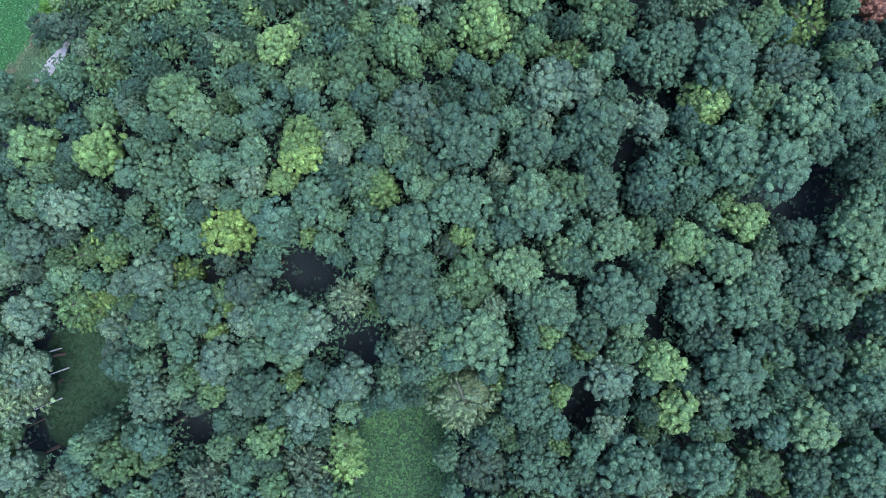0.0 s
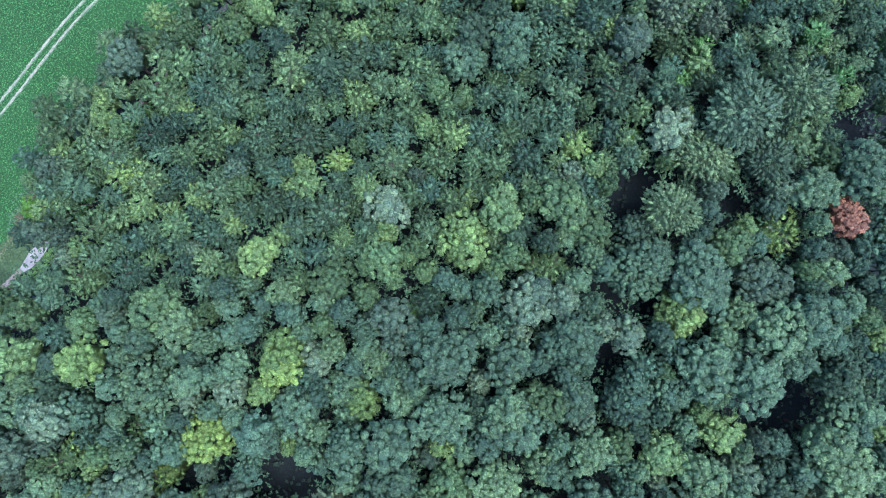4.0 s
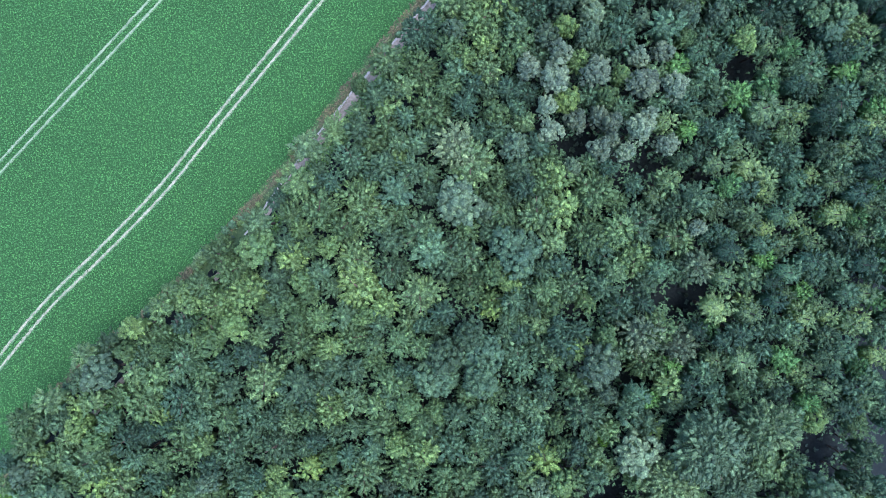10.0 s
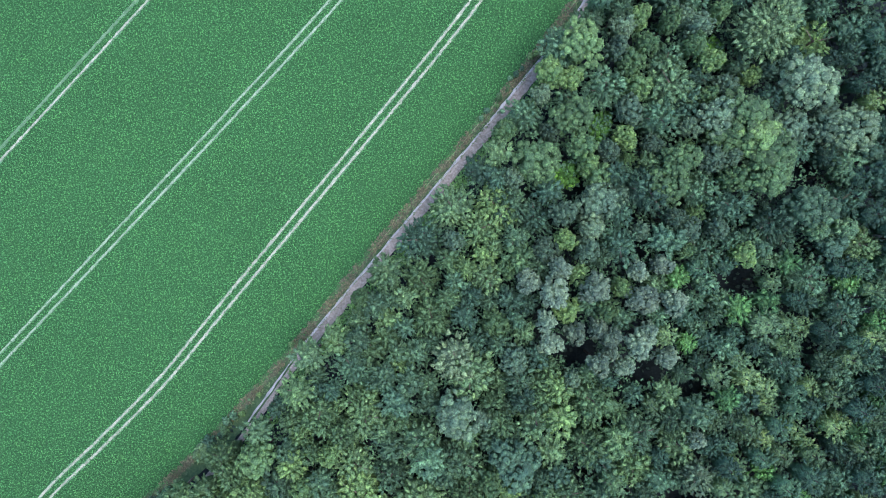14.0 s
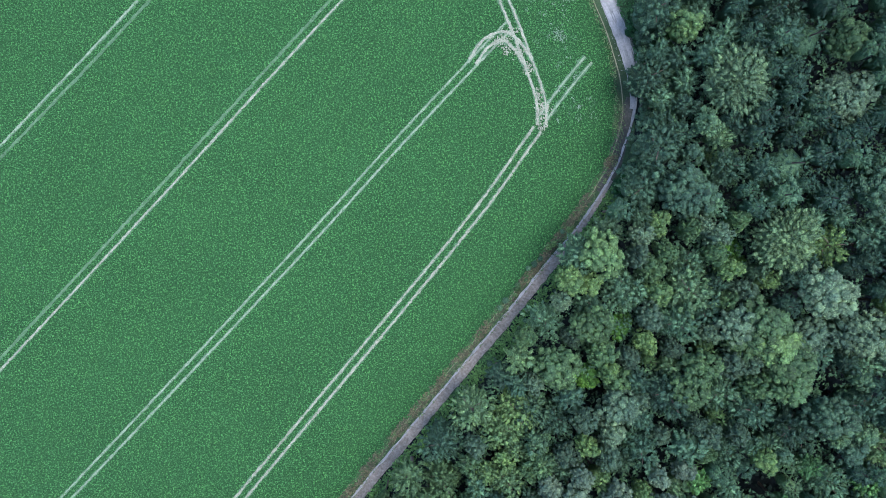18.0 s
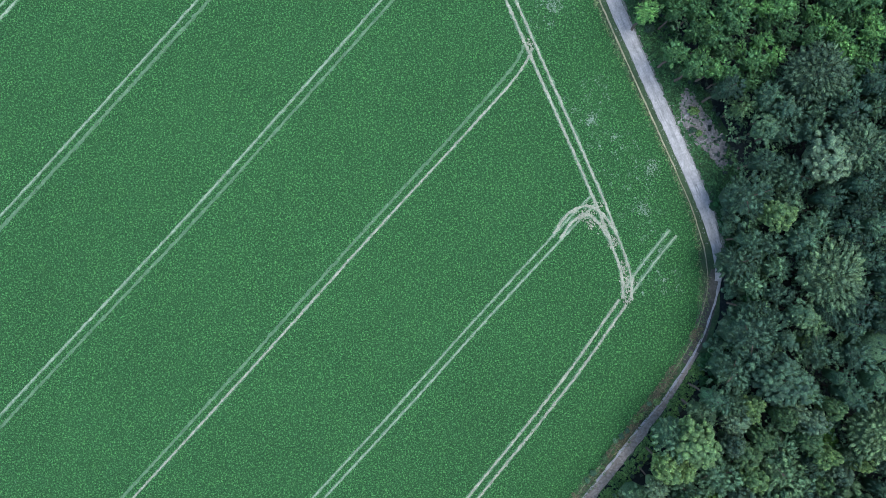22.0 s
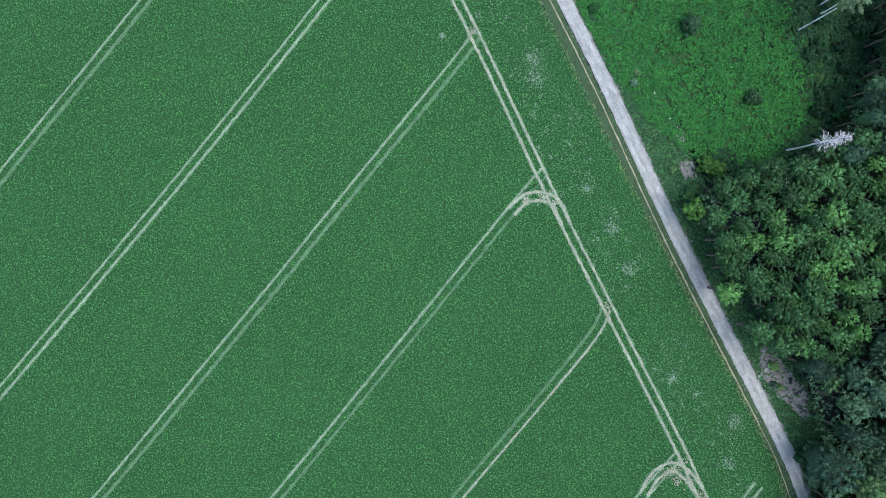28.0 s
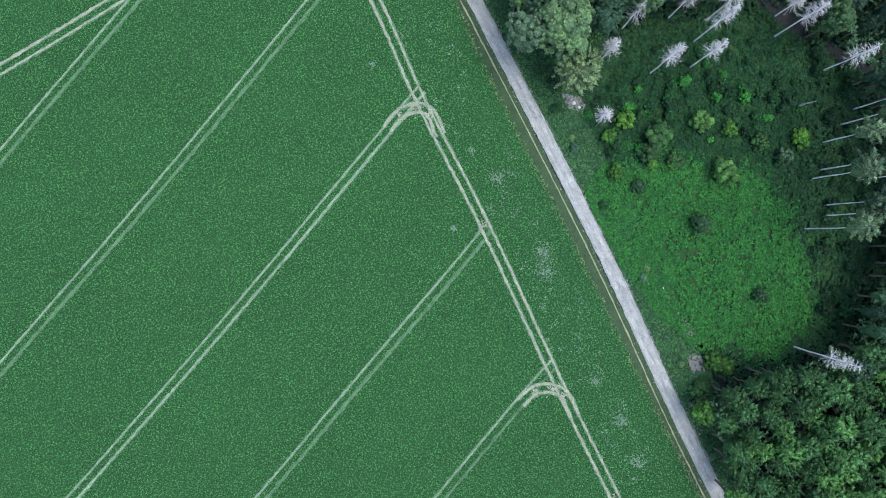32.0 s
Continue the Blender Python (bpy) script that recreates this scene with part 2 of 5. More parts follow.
def ribbon(line, width, z, ragged=0.1, seed=1, thick=0.02, crown=0.0):
    """Verts and faces of a strip along a line with uneven edges, a little thickness and a crowned middle."""
    n = len(line)
    width = np.interp(np.linspace(0, 1, n), np.linspace(0, 1, np.size(width)), np.ravel(width))
    wl = width / 2 * (1 + ragged * 1.6 * wobble(n, 2.5, seed) + ragged * wobble(n, 0.9, seed + 3))
    wr = width / 2 * (1 + ragged * 1.6 * wobble(n, 2.5, seed + 11) + ragged * wobble(n, 0.9, seed + 5))
    verts, faces = [], []
    rows = [(offset(line, wl), z - thick), (offset(line, wl * 0.8), z), (line, z + crown), (offset(line, -wr * 0.8), z), (offset(line, -wr), z - thick)]
    for pts, h in rows:
        verts += [(x, y, h) for x, y in pts]
    for r in range(len(rows) - 1):
        faces += [(r * n + i, (r + 1) * n + i, (r + 1) * n + i + 1, r * n + i + 1) for i in range(n - 1)]
    return verts, faces


def strip_object(name, line, width, z, mat, parent=None, **k):
    v, f = ribbon(line, width, z, **k)
    ob = new(name, mesh_of(name, v, f, mat))
    ob.parent = parent
    return ob


def patch_mesh(name, outline, z, mat, ragged=0.6, seed=1):
    """A flat patch with an uneven outline."""
    line = curve_through(list(outline) + [outline[0]], 1.5)[:-1]
    line = offset(line, ragged * 2 * wobble(len(line), 2.0, seed))
    bm = bmesh.new()
    face = bm.faces.new([bm.verts.new((x, y, z)) for x, y in line])
    if face.normal.z < 0 or sum((a[0] * b[1] - b[0] * a[1]) for a, b in zip(line, np.roll(line, -1, 0))) < 0:
        face.normal_flip()
    bmesh.ops.triangulate(bm, faces=bm.faces[:])
    me = bpy.data.meshes.new(name)
    bm.to_mesh(me)
    bm.free()
    me.materials.append(mat)
    return me


def inside(points, outline):
    """Which of the points lie in the outline."""
    x, y = points[:, 0], points[:, 1]
    odd = np.zeros(len(points), bool)
    for (ax, ay), (bx, by) in zip(outline, [*outline[1:], outline[0]]):
        hit = (ay > y) != (by > y)
        odd ^= hit & (x < (bx - ax) * (y - ay) / (by - ay + 1e-12) + ax)
    return odd


def near(points, line):
    """Distance of each point to a line of points."""
    best = np.full(len(points), 1e9)
    for a, b in zip(line, line[1:]):
        d = b - a
        u = np.clip(((points - a) @ d) / (d @ d + 1e-9), 0, 1)[:, None]
        best = np.minimum(best, np.hypot(*(points - a - u * d).T))
    return best


# ---- the plan ----
ROAD = curve_through([(-92, 24), (-77.3, 37.9), (-62, 60), (-46.4, 77.4), (-31.0, 94.7), (-16.4, 114.6), (4.5, 140), (24.9, 165.0), (36.3, 182.1), (40.2, 192.5),
                      (41.0, 200.0), (39.1, 208.4), (35.3, 218.3), (19.5, 254.5), (4.7, 291.6), (-17.2, 340.7), (-36, 382)], 0.8)
EDGE = curve_through([(-140, -20), (-88.9, 33.0), (-80.0, 46), (-71.4, 61.4), (-62.1, 72.2), (-45.7, 86), (-25.3, 107.6), (-7.4, 129.7), (21.0, 164.0), (33.8, 181.2), (37.2, 187.6),
                      (38.2, 194.0), (37.4, 204.6), (34.2, 215.0), (17.3, 252.5), (-1.8, 297), (-14.3, 325.5), (-20.5, 341), (-38, 380)], 1.0)
TRAMS = [
    [(-95, 54), (-82.7, 68.2), (-70.5, 82.7), (-59.6, 93.3), (-47.2, 106.0), (-34.3, 121.7), (7.3, 171.8), (22.8, 192.9)],
    [(-130, 57.5), (-79.4, 110.4), (-27.3, 165.3), (-4.8, 189.8), (13.3, 208.9), (17.2, 212.8)],
    [(-135, 92), (-79.8, 150.2), (-51.0, 180.7), (-27.4, 206.2), (-8.2, 226.4), (2.0, 237.6), (5.0, 242.7)],
    [(-140, 129.3), (-99.0, 171.9), (-63.0, 208.6), (-36.0, 237.3), (-11.0, 264.2), (-5.2, 270.0)],
    [(-150, 158.5), (-98.6, 210.7), (-63.0, 247.6), (-44.8, 266.9), (-19.9, 293.1), (-17.2, 297.3)],
    [(-150, 199.5), (-114.9, 234.5), (-90.0, 259.4), (-65.3, 284.6), (-33.2, 318.6), (-27.8, 324.2)],
    [(-150, 236.5), (-112, 275.6), (-79.6, 308.5), (-47.6, 342.5), (-35.5, 355)],
    [(-150, 274), (-109.9, 315.8), (-81.7, 344.5), (-60, 366)],
]
HEADLAND = curve_through([(23.6, 193.6), (23.3, 198.7), (20.5, 206.9), (16.5, 217), (5.2, 243.1), (-5.0, 267.0), (-17.3, 297.7), (-28.1, 321.9), (-35.6, 341.5), (-50, 375)])
FAR_TURN = curve_through([(-150, 312), (-108.7, 332.5), (-86.1, 344.2), (-62, 357)])
SPUR = curve_through([(23.9, 195.2), (28, 200.8), (32.5, 206.3)])
ARCS = [[(10.1, 205.9), (12.8, 209.5), (16.1, 210.8), (18.9, 208.8), (21.1, 205.3)], [(-12.2, 262.7), (-9.3, 265.0), (-6.0, 265.2), (-3.4, 263.5), (-1.7, 259.3)],
        [(-34.9, 316.9), (-32.6, 319.5), (-29.3, 320.7), (-26.4, 319.6), (-24.7, 315.2)]]
WOOD_PATH = curve_through([(36.3, 339.8), (42.0, 334.1), (47.7, 329.4), (54.0, 324.7), (61.1, 320.0)])
CLEARING = [(8.4, 296.4), (13.5, 283.2), (23.7, 271.7), (34.4, 268.7), (44.0, 271.4), (52, 280), (57, 290), (58, 304.8), (55, 318.0), (44, 334), (13.2, 334), (1.6, 320.3), (4.2, 306)]
GLADES = [[(-79, -16), (-63.8, -15.0), (-59.6, -23.9), (-64.5, -35.3), (-78.2, -40), (-83, -29.7)], [(-16.9, -28), (-1.2, -28), (1.9, -56), (-17.2, -56)]]

# ---- ground ----
bm = bmesh.new()
bmesh.ops.create_grid(bm, x_segments=40, y_segments=40, size=2600)
me = bpy.data.meshes.new("ground")
bm.to_mesh(me)
bm.free()
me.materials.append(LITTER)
tagged(new("ground", me), "leaf-littered forest soil under the trees, their shade darkened into its colour", "ground", kind="structure")

outline = [(x, y) for x, y in EDGE[::2]] + [(-1500, 1500), (-1500, -400)]
bm = bmesh.new()
face = bm.faces.new([bm.verts.new((x, y, 0.03)) for x, y in outline])
bmesh.ops.triangulate(bm, faces=[face])
bmesh.ops.recalc_face_normals(bm, faces=bm.faces[:])
me = bpy.data.meshes.new("field")
bm.to_mesh(me)
bm.free()
me.materials.append(FIELD)
field = tagged(new("field", me), "broad green field of a dense leafy crop", "field", kind="structure")

verge_line = curve_through([tuple(p) for p in EDGE[8::6]], 0.8)
tagged(strip_object("verge", offset(verge_line[verge_line[:, 1] < 198], -1.2), 4.2, 0.06, VERGE, ragged=0.2, seed=2), "rough olive grass strip between field and track", "verge", kind="structure")
tagged(strip_object("verge", offset(verge_line[verge_line[:, 1] > 197], -1.25), 2.9, 0.058, MOWN, ragged=0.15, seed=22), "dark olive mown strip between field and gravel track", "verge", kind="structure")
upper = ROAD[ROAD[:, 1] > 196.5]
lower = ROAD[ROAD[:, 1] < 184]
bend = ROAD[(ROAD[:, 1] > 180) & (ROAD[:, 1] < 200)]
tagged(strip_object("road", offset(upper, np.interp(upper[:, 1], [196, 205], [-0.15, -0.4])), np.r_[1.2, 1.7, 2.1, 2.5, [2.7] * 40], 0.12, GRAVEL, ragged=0.07, seed=4, crown=0.05), "pale grey gravel forest track beside the field", "road", kind="structure")
for k, side in enumerate((0.3, -0.95)):
    tagged(strip_object("wheel_lane", offset(upper[4:], side), np.r_[0.3, [0.8] * 30], 0.165, LANE, ragged=0.25, seed=14 + k), "paler worn wheel lane of the gravel track", "wheel lane", kind="structure")
tagged(strip_object("herb_margin", offset(upper, -5.6), 8.0, 0.066, MARGIN, ragged=0.12, seed=19), "dim green herb-grown margin between track and wood", "verge", kind="structure")
tagged(strip_object("shoulder", offset(upper, -1.75), 0.9, 0.075, SHOULDER, ragged=0.5, seed=17), "thin grey gravelly shoulder between track and herbs", "verge", kind="structure")
tagged(strip_object("road", offset(lower, np.interp(lower[:, 1], [60, 110, 166, 175, 184], [0.0, 0.3, 0.45, 0.0, -0.3])), np.r_[[1.1] * 20, 1.4, 1.7, [1.9] * 12, 1.5, 1.2, 0.8], 0.12, TRACK, ragged=0.16, seed=5, crown=0.03), "narrow dusty brownish-grey track under the wood's edge", "road", kind="structure")
tagged(strip_object("road", offset(bend, 0.7), np.r_[0.8, 2.4, [2.8] * 8, 2.2, 1.0], 0.1, RUT, ragged=0.16, seed=6), "dark rutted bend of the track", "road", kind="structure")
first = ROAD[(ROAD[:, 1] > 33.5) & (ROAD[:, 1] < 40.5)]
tagged(strip_object("road", offset(first, -0.2), np.r_[1.0, 2.2, 2.6, 2.2, 1.0], 0.17, GRAVEL, ragged=0.12, seed=16), "pale grey gravel stretch of the track by the wood", "road", kind="structure")
ruts = ROAD[(ROAD[:, 1] > 96) & (ROAD[:, 1] < 199)]
tagged(strip_object("rut", offset(ruts, np.interp(ruts[:, 1], [120, 166, 174, 185, 194, 200], [1.3, 1.4, 0.55, 0.1, -0.35, -0.45])), 0.42, 0.165, LANE, ragged=0.5, seed=8), "pale worn rut of the track", "rut", kind="structure")
thin = ROAD[ROAD[:, 1] > 130]
tagged(strip_object("rut", offset(thin, np.interp(thin[:, 1], [140, 166, 173, 185, 194, 200, 240], [2.7, 2.75, 1.95, 1.6, 1.6, 2.0, 2.05])), np.r_[[0.22] * 12, [0.28] * 20], 0.14, DRY, ragged=0.45, seed=9), "thin pale worn line along the verge", "rut", kind="structure")
tagged(strip_object("scrub_strip", offset(verge_line[verge_line[:, 1] < 186], -0.1), 0.9, 0.085, DRY_SCRUB, ragged=0.5, seed=12), "brownish withered scrub along the field's edge", "verge", kind="structure")

# each side of a pair, field side first: width and soil of the bare wheel track
WORN = [((0.42, CHALK), (0.42, CHALK)), ((0.34, FADED), (0.36, FADED)), ((0.36, FAINT), (0.38, CHALK)), ((0.38, FADED), (0.34, FAINT)), ((0.36, FADED), (0.42, FAINT)), ((0.34, FADED), (0.44, FADED)), ((0.34, FADED), (0.42, FAINT)), ((0.34, FADED), (0.42, FAINT))]
WORN += [((0.5, CHALK), (0.5, CHALK))] * len(ARCS)
for number, (points, sides) in enumerate(zip(TRAMS + ARCS, WORN)):
    line = curve_through(points, 0.3)
    strong = number == 0 or number >= len(TRAMS)
    t = new("tramline")
    tagged(t, "pair of pale wheel tracks pressed into the green crop" if strong else "pair of faded wheel tracks half grown over by the crop", "tramline", kind="structure")
    level = 0.06 + 0.011 * number
    for k, (side, (width, soil_of)) in enumerate(zip((0.84, -0.84), sides)):
        strip_object("thinned_edge", offset(line, side), width * 1.75, level + 0.003 * k, SPARSE, parent=t, ragged=0.4, seed=int(line[0][0]) + k)
        strip_object("wheel_track", offset(line, side), width, level + 0.12 + 0.003 * k, soil_of, parent=t, ragged=0.55, seed=int(line[0][0]) + k + 7)
for n, line in enumerate((HEADLAND, FAR_TURN, SPUR)):
    line = curve_through([tuple(p) for p in line[:-3:4]] + [tuple(line[-1])], 0.3)
    t = new("tramline")
    tagged(t, "pale wheel tracks along the turning strip of the field", "tramline", kind="structure")
    for k, side in enumerate((0.85, -0.85)):
        strip_object("thinned_edge", offset(line, side), 0.8, 0.19 + 0.009 * n + 0.003 * k, SPARSE, parent=t, ragged=0.4, seed=40 + k)
        strip_object("wheel_track", offset(line, side), (0.46, 0.4)[k] if n < 2 else 0.3, 0.31 + 0.009 * n + 0.003 * k, CHALK if n < 2 else FADED, parent=t, ragged=0.6, seed=50 + k)

tagged(new("clearing", patch_mesh("clearing", CLEARING, 0.05, BRAMBLE, 1.0, 3)), "sunken green clearing overgrown with brambles", "clearing", kind="structure")
tagged(strip_object("footpath", WOOD_PATH, 3.0, 0.07, DARK_SOIL, ragged=0.15, seed=31), "dark bare-earth forest path behind the clearing", "path", kind="structure")
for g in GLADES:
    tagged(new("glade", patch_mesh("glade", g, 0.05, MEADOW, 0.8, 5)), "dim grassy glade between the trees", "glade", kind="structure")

# ---- crop ----
step = 0.41
gx, gy = np.meshgrid(np.arange(-122, 42, step), np.arange(26, 350, step))
pts = np.stack([gx.ravel(), gy.ravel()], 1)
pts += rng.uniform(-0.22, 0.22, pts.shape)
pts = pts[inside(pts, outline)]
pts = pts[(pts[:, 0] > -92 - (pts[:, 1] > 150) * 30) & (pts[:, 0] > -60 - pts[:, 1])]
grown = np.ones(len(pts))
for k, line in enumerate([curve_through(p, 1.5) for p in TRAMS + ARCS] + [HEADLAND[::2], FAR_TURN[::2], SPUR]):
    bare, left = (0.1, 0.1) if k == 0 or k >= len(TRAMS) else (0.1, 0.22)
    close = np.flatnonzero((pts[:, 0] > line[:, 0].min() - 3) & (pts[:, 0] < line[:, 0].max() + 3) & (pts[:, 1] > line[:, 1].min() - 3) & (pts[:, 1] < line[:, 1].max() + 3))
    d = np.abs(near(pts[close], line) - 0.84)
    if len(TRAMS) <= k < len(TRAMS) + len(ARCS):
        d = np.maximum(0, d - 0.12)
    grown[close] = np.minimum(grown[close], np.clip(left + (d - bare) / 0.34, 0, 1))
pts = pts[rng.uniform(0, 1, len(pts)) < grown]
n = len(pts)
blades = []
for k in range(2):
    a, size = rng.uniform(0, 6.28, n), rng.uniform(0.12, 0.2, n)
    c, s_ = np.cos(a) * size, np.sin(a) * size
    mid = np.stack([pts[:, 0] + rng.uniform(-0.12, 0.12, n), pts[:, 1] + rng.uniform(-0.12, 0.12, n), rng.uniform(0.16, 0.3, n)], 1)
    u = np.stack([c, s_, rng.uniform(-0.45, 0.45, n) * size], 1)
    v = np.stack([-s_, c, rng.uniform(-0.45, 0.45, n) * size], 1) * 0.55
    blades.append(np.stack([mid + u * 1.2, mid - u * 0.7 + v, mid - u * 0.7 - v], 1))
tagged(new("crop_plants", soup_mesh("crop_plants", np.concatenate(blades), LEAF["crop"])), "dense low green leafy crop covering the field", "crop", kind="stuff")

# ---- trees ----


def unit(v):
    return v / (np.linalg.norm(v, axis=-1, keepdims=True) + 1e-9)


def core(r, rise, z0, rg, shrink=0.56, depth=2.0):
    """A rough closed lump inside a crown, deeper below than above: verts and triangles."""
    # filler added inside the crown, stretched low to block light and darken gaps
    verts, faces, nu, nv = [], [], 8, 6
    for j in range(nv):
        a = math.pi * 0.93 * j / (nv - 1)
        for i in range(nu):
            b = 2 * math.pi * (i + 0.5 * (j % 2)) / nu
            k = shrink * (rg.uniform(0.8, 1.1) if j else 0.9)
            c = math.cos(a)
            verts.append((r * k * math.sin(a) * math.cos(b), r * k * math.sin(a) * math.sin(b), z0 - 0.12 * rise + rise * k * c * (depth if c < 0 else 0.55)))
    for j in range(nv - 1):
        for i in range(nu):
            p, q, u, v = j * nu + i, (j + 1) * nu + i, (j + 1) * nu + (i + 1) % nu, j * nu + (i + 1) % nu
            faces += [(p, q, u), (p, u, v)]
    return verts, faces


def dome(count, rg, over=0.12):
    """Directions over a dome, as dense in plan at its top as at its rim, a few below the rim."""
    rho = np.sqrt((np.arange(count) + 0.5) / count) * (1 + over)
    z = np.where(rho < 1, np.sqrt(np.clip(1 - rho**2, 0, 1)), -2.2 * (rho - 1))
    rho = np.minimum(rho, 1)
    a = np.arange(count) * 2.39996 + rg.uniform(0, 6)
    d = np.stack([rho * np.cos(a), rho * np.sin(a), z], 1)
    return unit(d + rg.normal(0, 0.07, d.shape))


def crown_round(r, rise, z0, lobes, cards, size, mat, seed):
    """A billowing crown: soft bosses of leaves over an uneven dome, with loose sprays about them."""
    rg = np.random.default_rng(seed)
    d = dome(lobes, rg)
    ph = rg.uniform(0, 6.28, 3)
    az = np.arctan2(d[:, 1], d[:, 0])
    reach = 0.8 + 0.1 * np.sin(2 * az + ph[0]) + 0.08 * np.sin(3 * az + ph[1]) + rg.uniform(-0.14, 0.1, lobes)
    c = d * reach[:, None] * (r, r, rise) + (0, 0, z0)
    boss = r * 1.2 / math.sqrt(lobes) * rg.uniform(0.65, 1.4, lobes)
    axis = unit(d * 0.6 + (0, 0, 0.5))
    u = unit(np.cross(axis, rg.normal(0, 1, axis.shape)))
    v = np.cross(axis, u)
    lump_v, lump_f = [], []
    for i in range(lobes):
        base = 11 * i
        lump_v.append(c[i] + axis[i] * boss[i] * rg.uniform(0.8, 1.1))
        for ring, (up, out) in enumerate(((0.66, 0.66), (-0.15, 1.0))):
            for k in range(5):
                a = 2 * math.pi * (k + 0.5 * ring) / 5
                lump_v.append(c[i] + boss[i] * rg.uniform(0.66, 1.4) * (axis[i] * up + (u[i] * math.cos(a) + v[i] * math.sin(a)) * out))
        for k in range(5):
            n = (k + 1) % 5
            lump_f += [(base, base + 1 + k, base + 1 + n), (base + 1 + k, base + 6 + k, base + 1 + n), (base + 1 + n, base + 6 + k, base + 6 + n)]
    dd = unit(axis[:, None] * 0.7 + unit(rg.normal(0, 1, (lobes, cards, 3))) * 1.0)
    pos = c[:, None] + dd * boss[:, None, None] * rg.uniform(0.98, 1.14, (lobes, cards, 1))
    nrm = unit(dd + (0, 0, 0.35) + rg.normal(0, 0.35, dd.shape))
    uu = unit(np.cross(nrm, rg.normal(0, 1, dd.shape)))
    vv = np.cross(nrm, uu)
    s = size * rg.uniform(0.6, 1.25, (lobes, cards, 1))
    q = np.stack([pos + uu * s, pos - uu * s * 0.6 + vv * s * 0.75, pos - uu * s * 0.6 - vv * s * 0.75], 2).reshape(-1, 3, 3)
    cv, cf = core(r, rise, z0, rg, 0.64)
    return soup_mesh("crown", q, mat, (np.concatenate([np.array(lump_v), np.array(cv)]), np.concatenate([np.array(lump_f), np.array(cf) + len(lump_v)])))


def crown_tufted(r, rise, z0, tufts, cards, length, mat, seed, lift=0.7):
    """A feathery crown: leafy plumes that spread outward and up, ragged with sprays along them."""
    rg = np.random.default_rng(seed)
    d = dome(tufts, rg)
    ph = rg.uniform(0, 6.28, 2)
    az = np.arctan2(d[:, 1], d[:, 0])
    reach = 0.66 + 0.09 * np.sin(2 * az + ph[0]) + 0.07 * np.sin(3 * az + ph[1]) + rg.uniform(-0.14, 0.14, tufts)
    c = d * reach[:, None] * (r, r, rise) + (0, 0, z0)
    flat = d * (1, 1, 0) + rg.normal(0, 0.3, d.shape) * (1, 1, 0)
    axis = unit(unit(flat) * 0.75 + d * 0.35 + (0, 0, lift * 0.45))
    ln = length * 2.3 * rg.uniform(0.65, 1.35, tufts)
    wide = ln * rg.uniform(0.26, 0.42, tufts)
    u = unit(np.cross(axis, (0, 0, 1.0)))
    v = np.cross(u, axis)
    droop = np.array([0, 0, -0.22])
    lump_v, lump_f = [], []
    for i in range(tufts):
        base = 9 * i
        for s, w in ((0.12, 0.85), (0.6, 0.72)):
            mid = c[i] + axis[i] * ln[i] * s + droop * ln[i] * s * s
            for k in range(4):
                a = 2 * math.pi * (k + (s > 0.5) * 0.5) / 4
                lump_v.append(mid + wide[i] * w * rg.uniform(0.7, 1.25) * (u[i] * math.cos(a) + v[i] * 0.75 * math.sin(a)))
        lump_v.append(c[i] + axis[i] * ln[i] + droop * ln[i])
        for k in range(4):
            n = (k + 1) % 4
            lump_f += [(base + k, base + n, base + 4 + k), (base + n, base + 4 + n, base + 4 + k), (base + 4 + k, base + 4 + n, base + 8)]
    s = rg.uniform(0.1, 1.0, (tufts, cards, 1))
    round_ = rg.uniform(-0.35, math.pi + 0.35, (tufts, cards, 1))
    out = u[:, None] * np.cos(round_) + v[:, None] * np.sin(round_) * 0.75
    body = wide[:, None, None] * np.where(s < 0.6, 0.85, 0.85 - (s - 0.6) * 1.9)
    pos = c[:, None] + axis[:, None] * ln[:, None, None] * s + droop * ln[:, None, None] * s * s + out * body * 0.85
    way = unit(axis[:, None] * 0.75 + out * 0.7 + rg.normal(0, 0.25, out.shape))
    long = length * 0.85 * rg.uniform(0.6, 1.3, (tufts, cards, 1))
    side = unit(np.cross(way, out + rg.normal(0, 0.35, out.shape))) * long * rg.uniform(0.22, 0.36, (tufts, cards, 1))
    q = np.stack([pos - side - way * long * 0.25, pos + way * long * 0.75, pos + side - way * long * 0.25], 2).reshape(-1, 3, 3)
    cv, cf = core(r, rise, z0, rg, 0.68)
    return soup_mesh("crown", q, mat, (np.concatenate([np.array(lump_v), np.array(cv)]), np.concatenate([np.array(lump_f), np.array(cf) + len(lump_v)])))


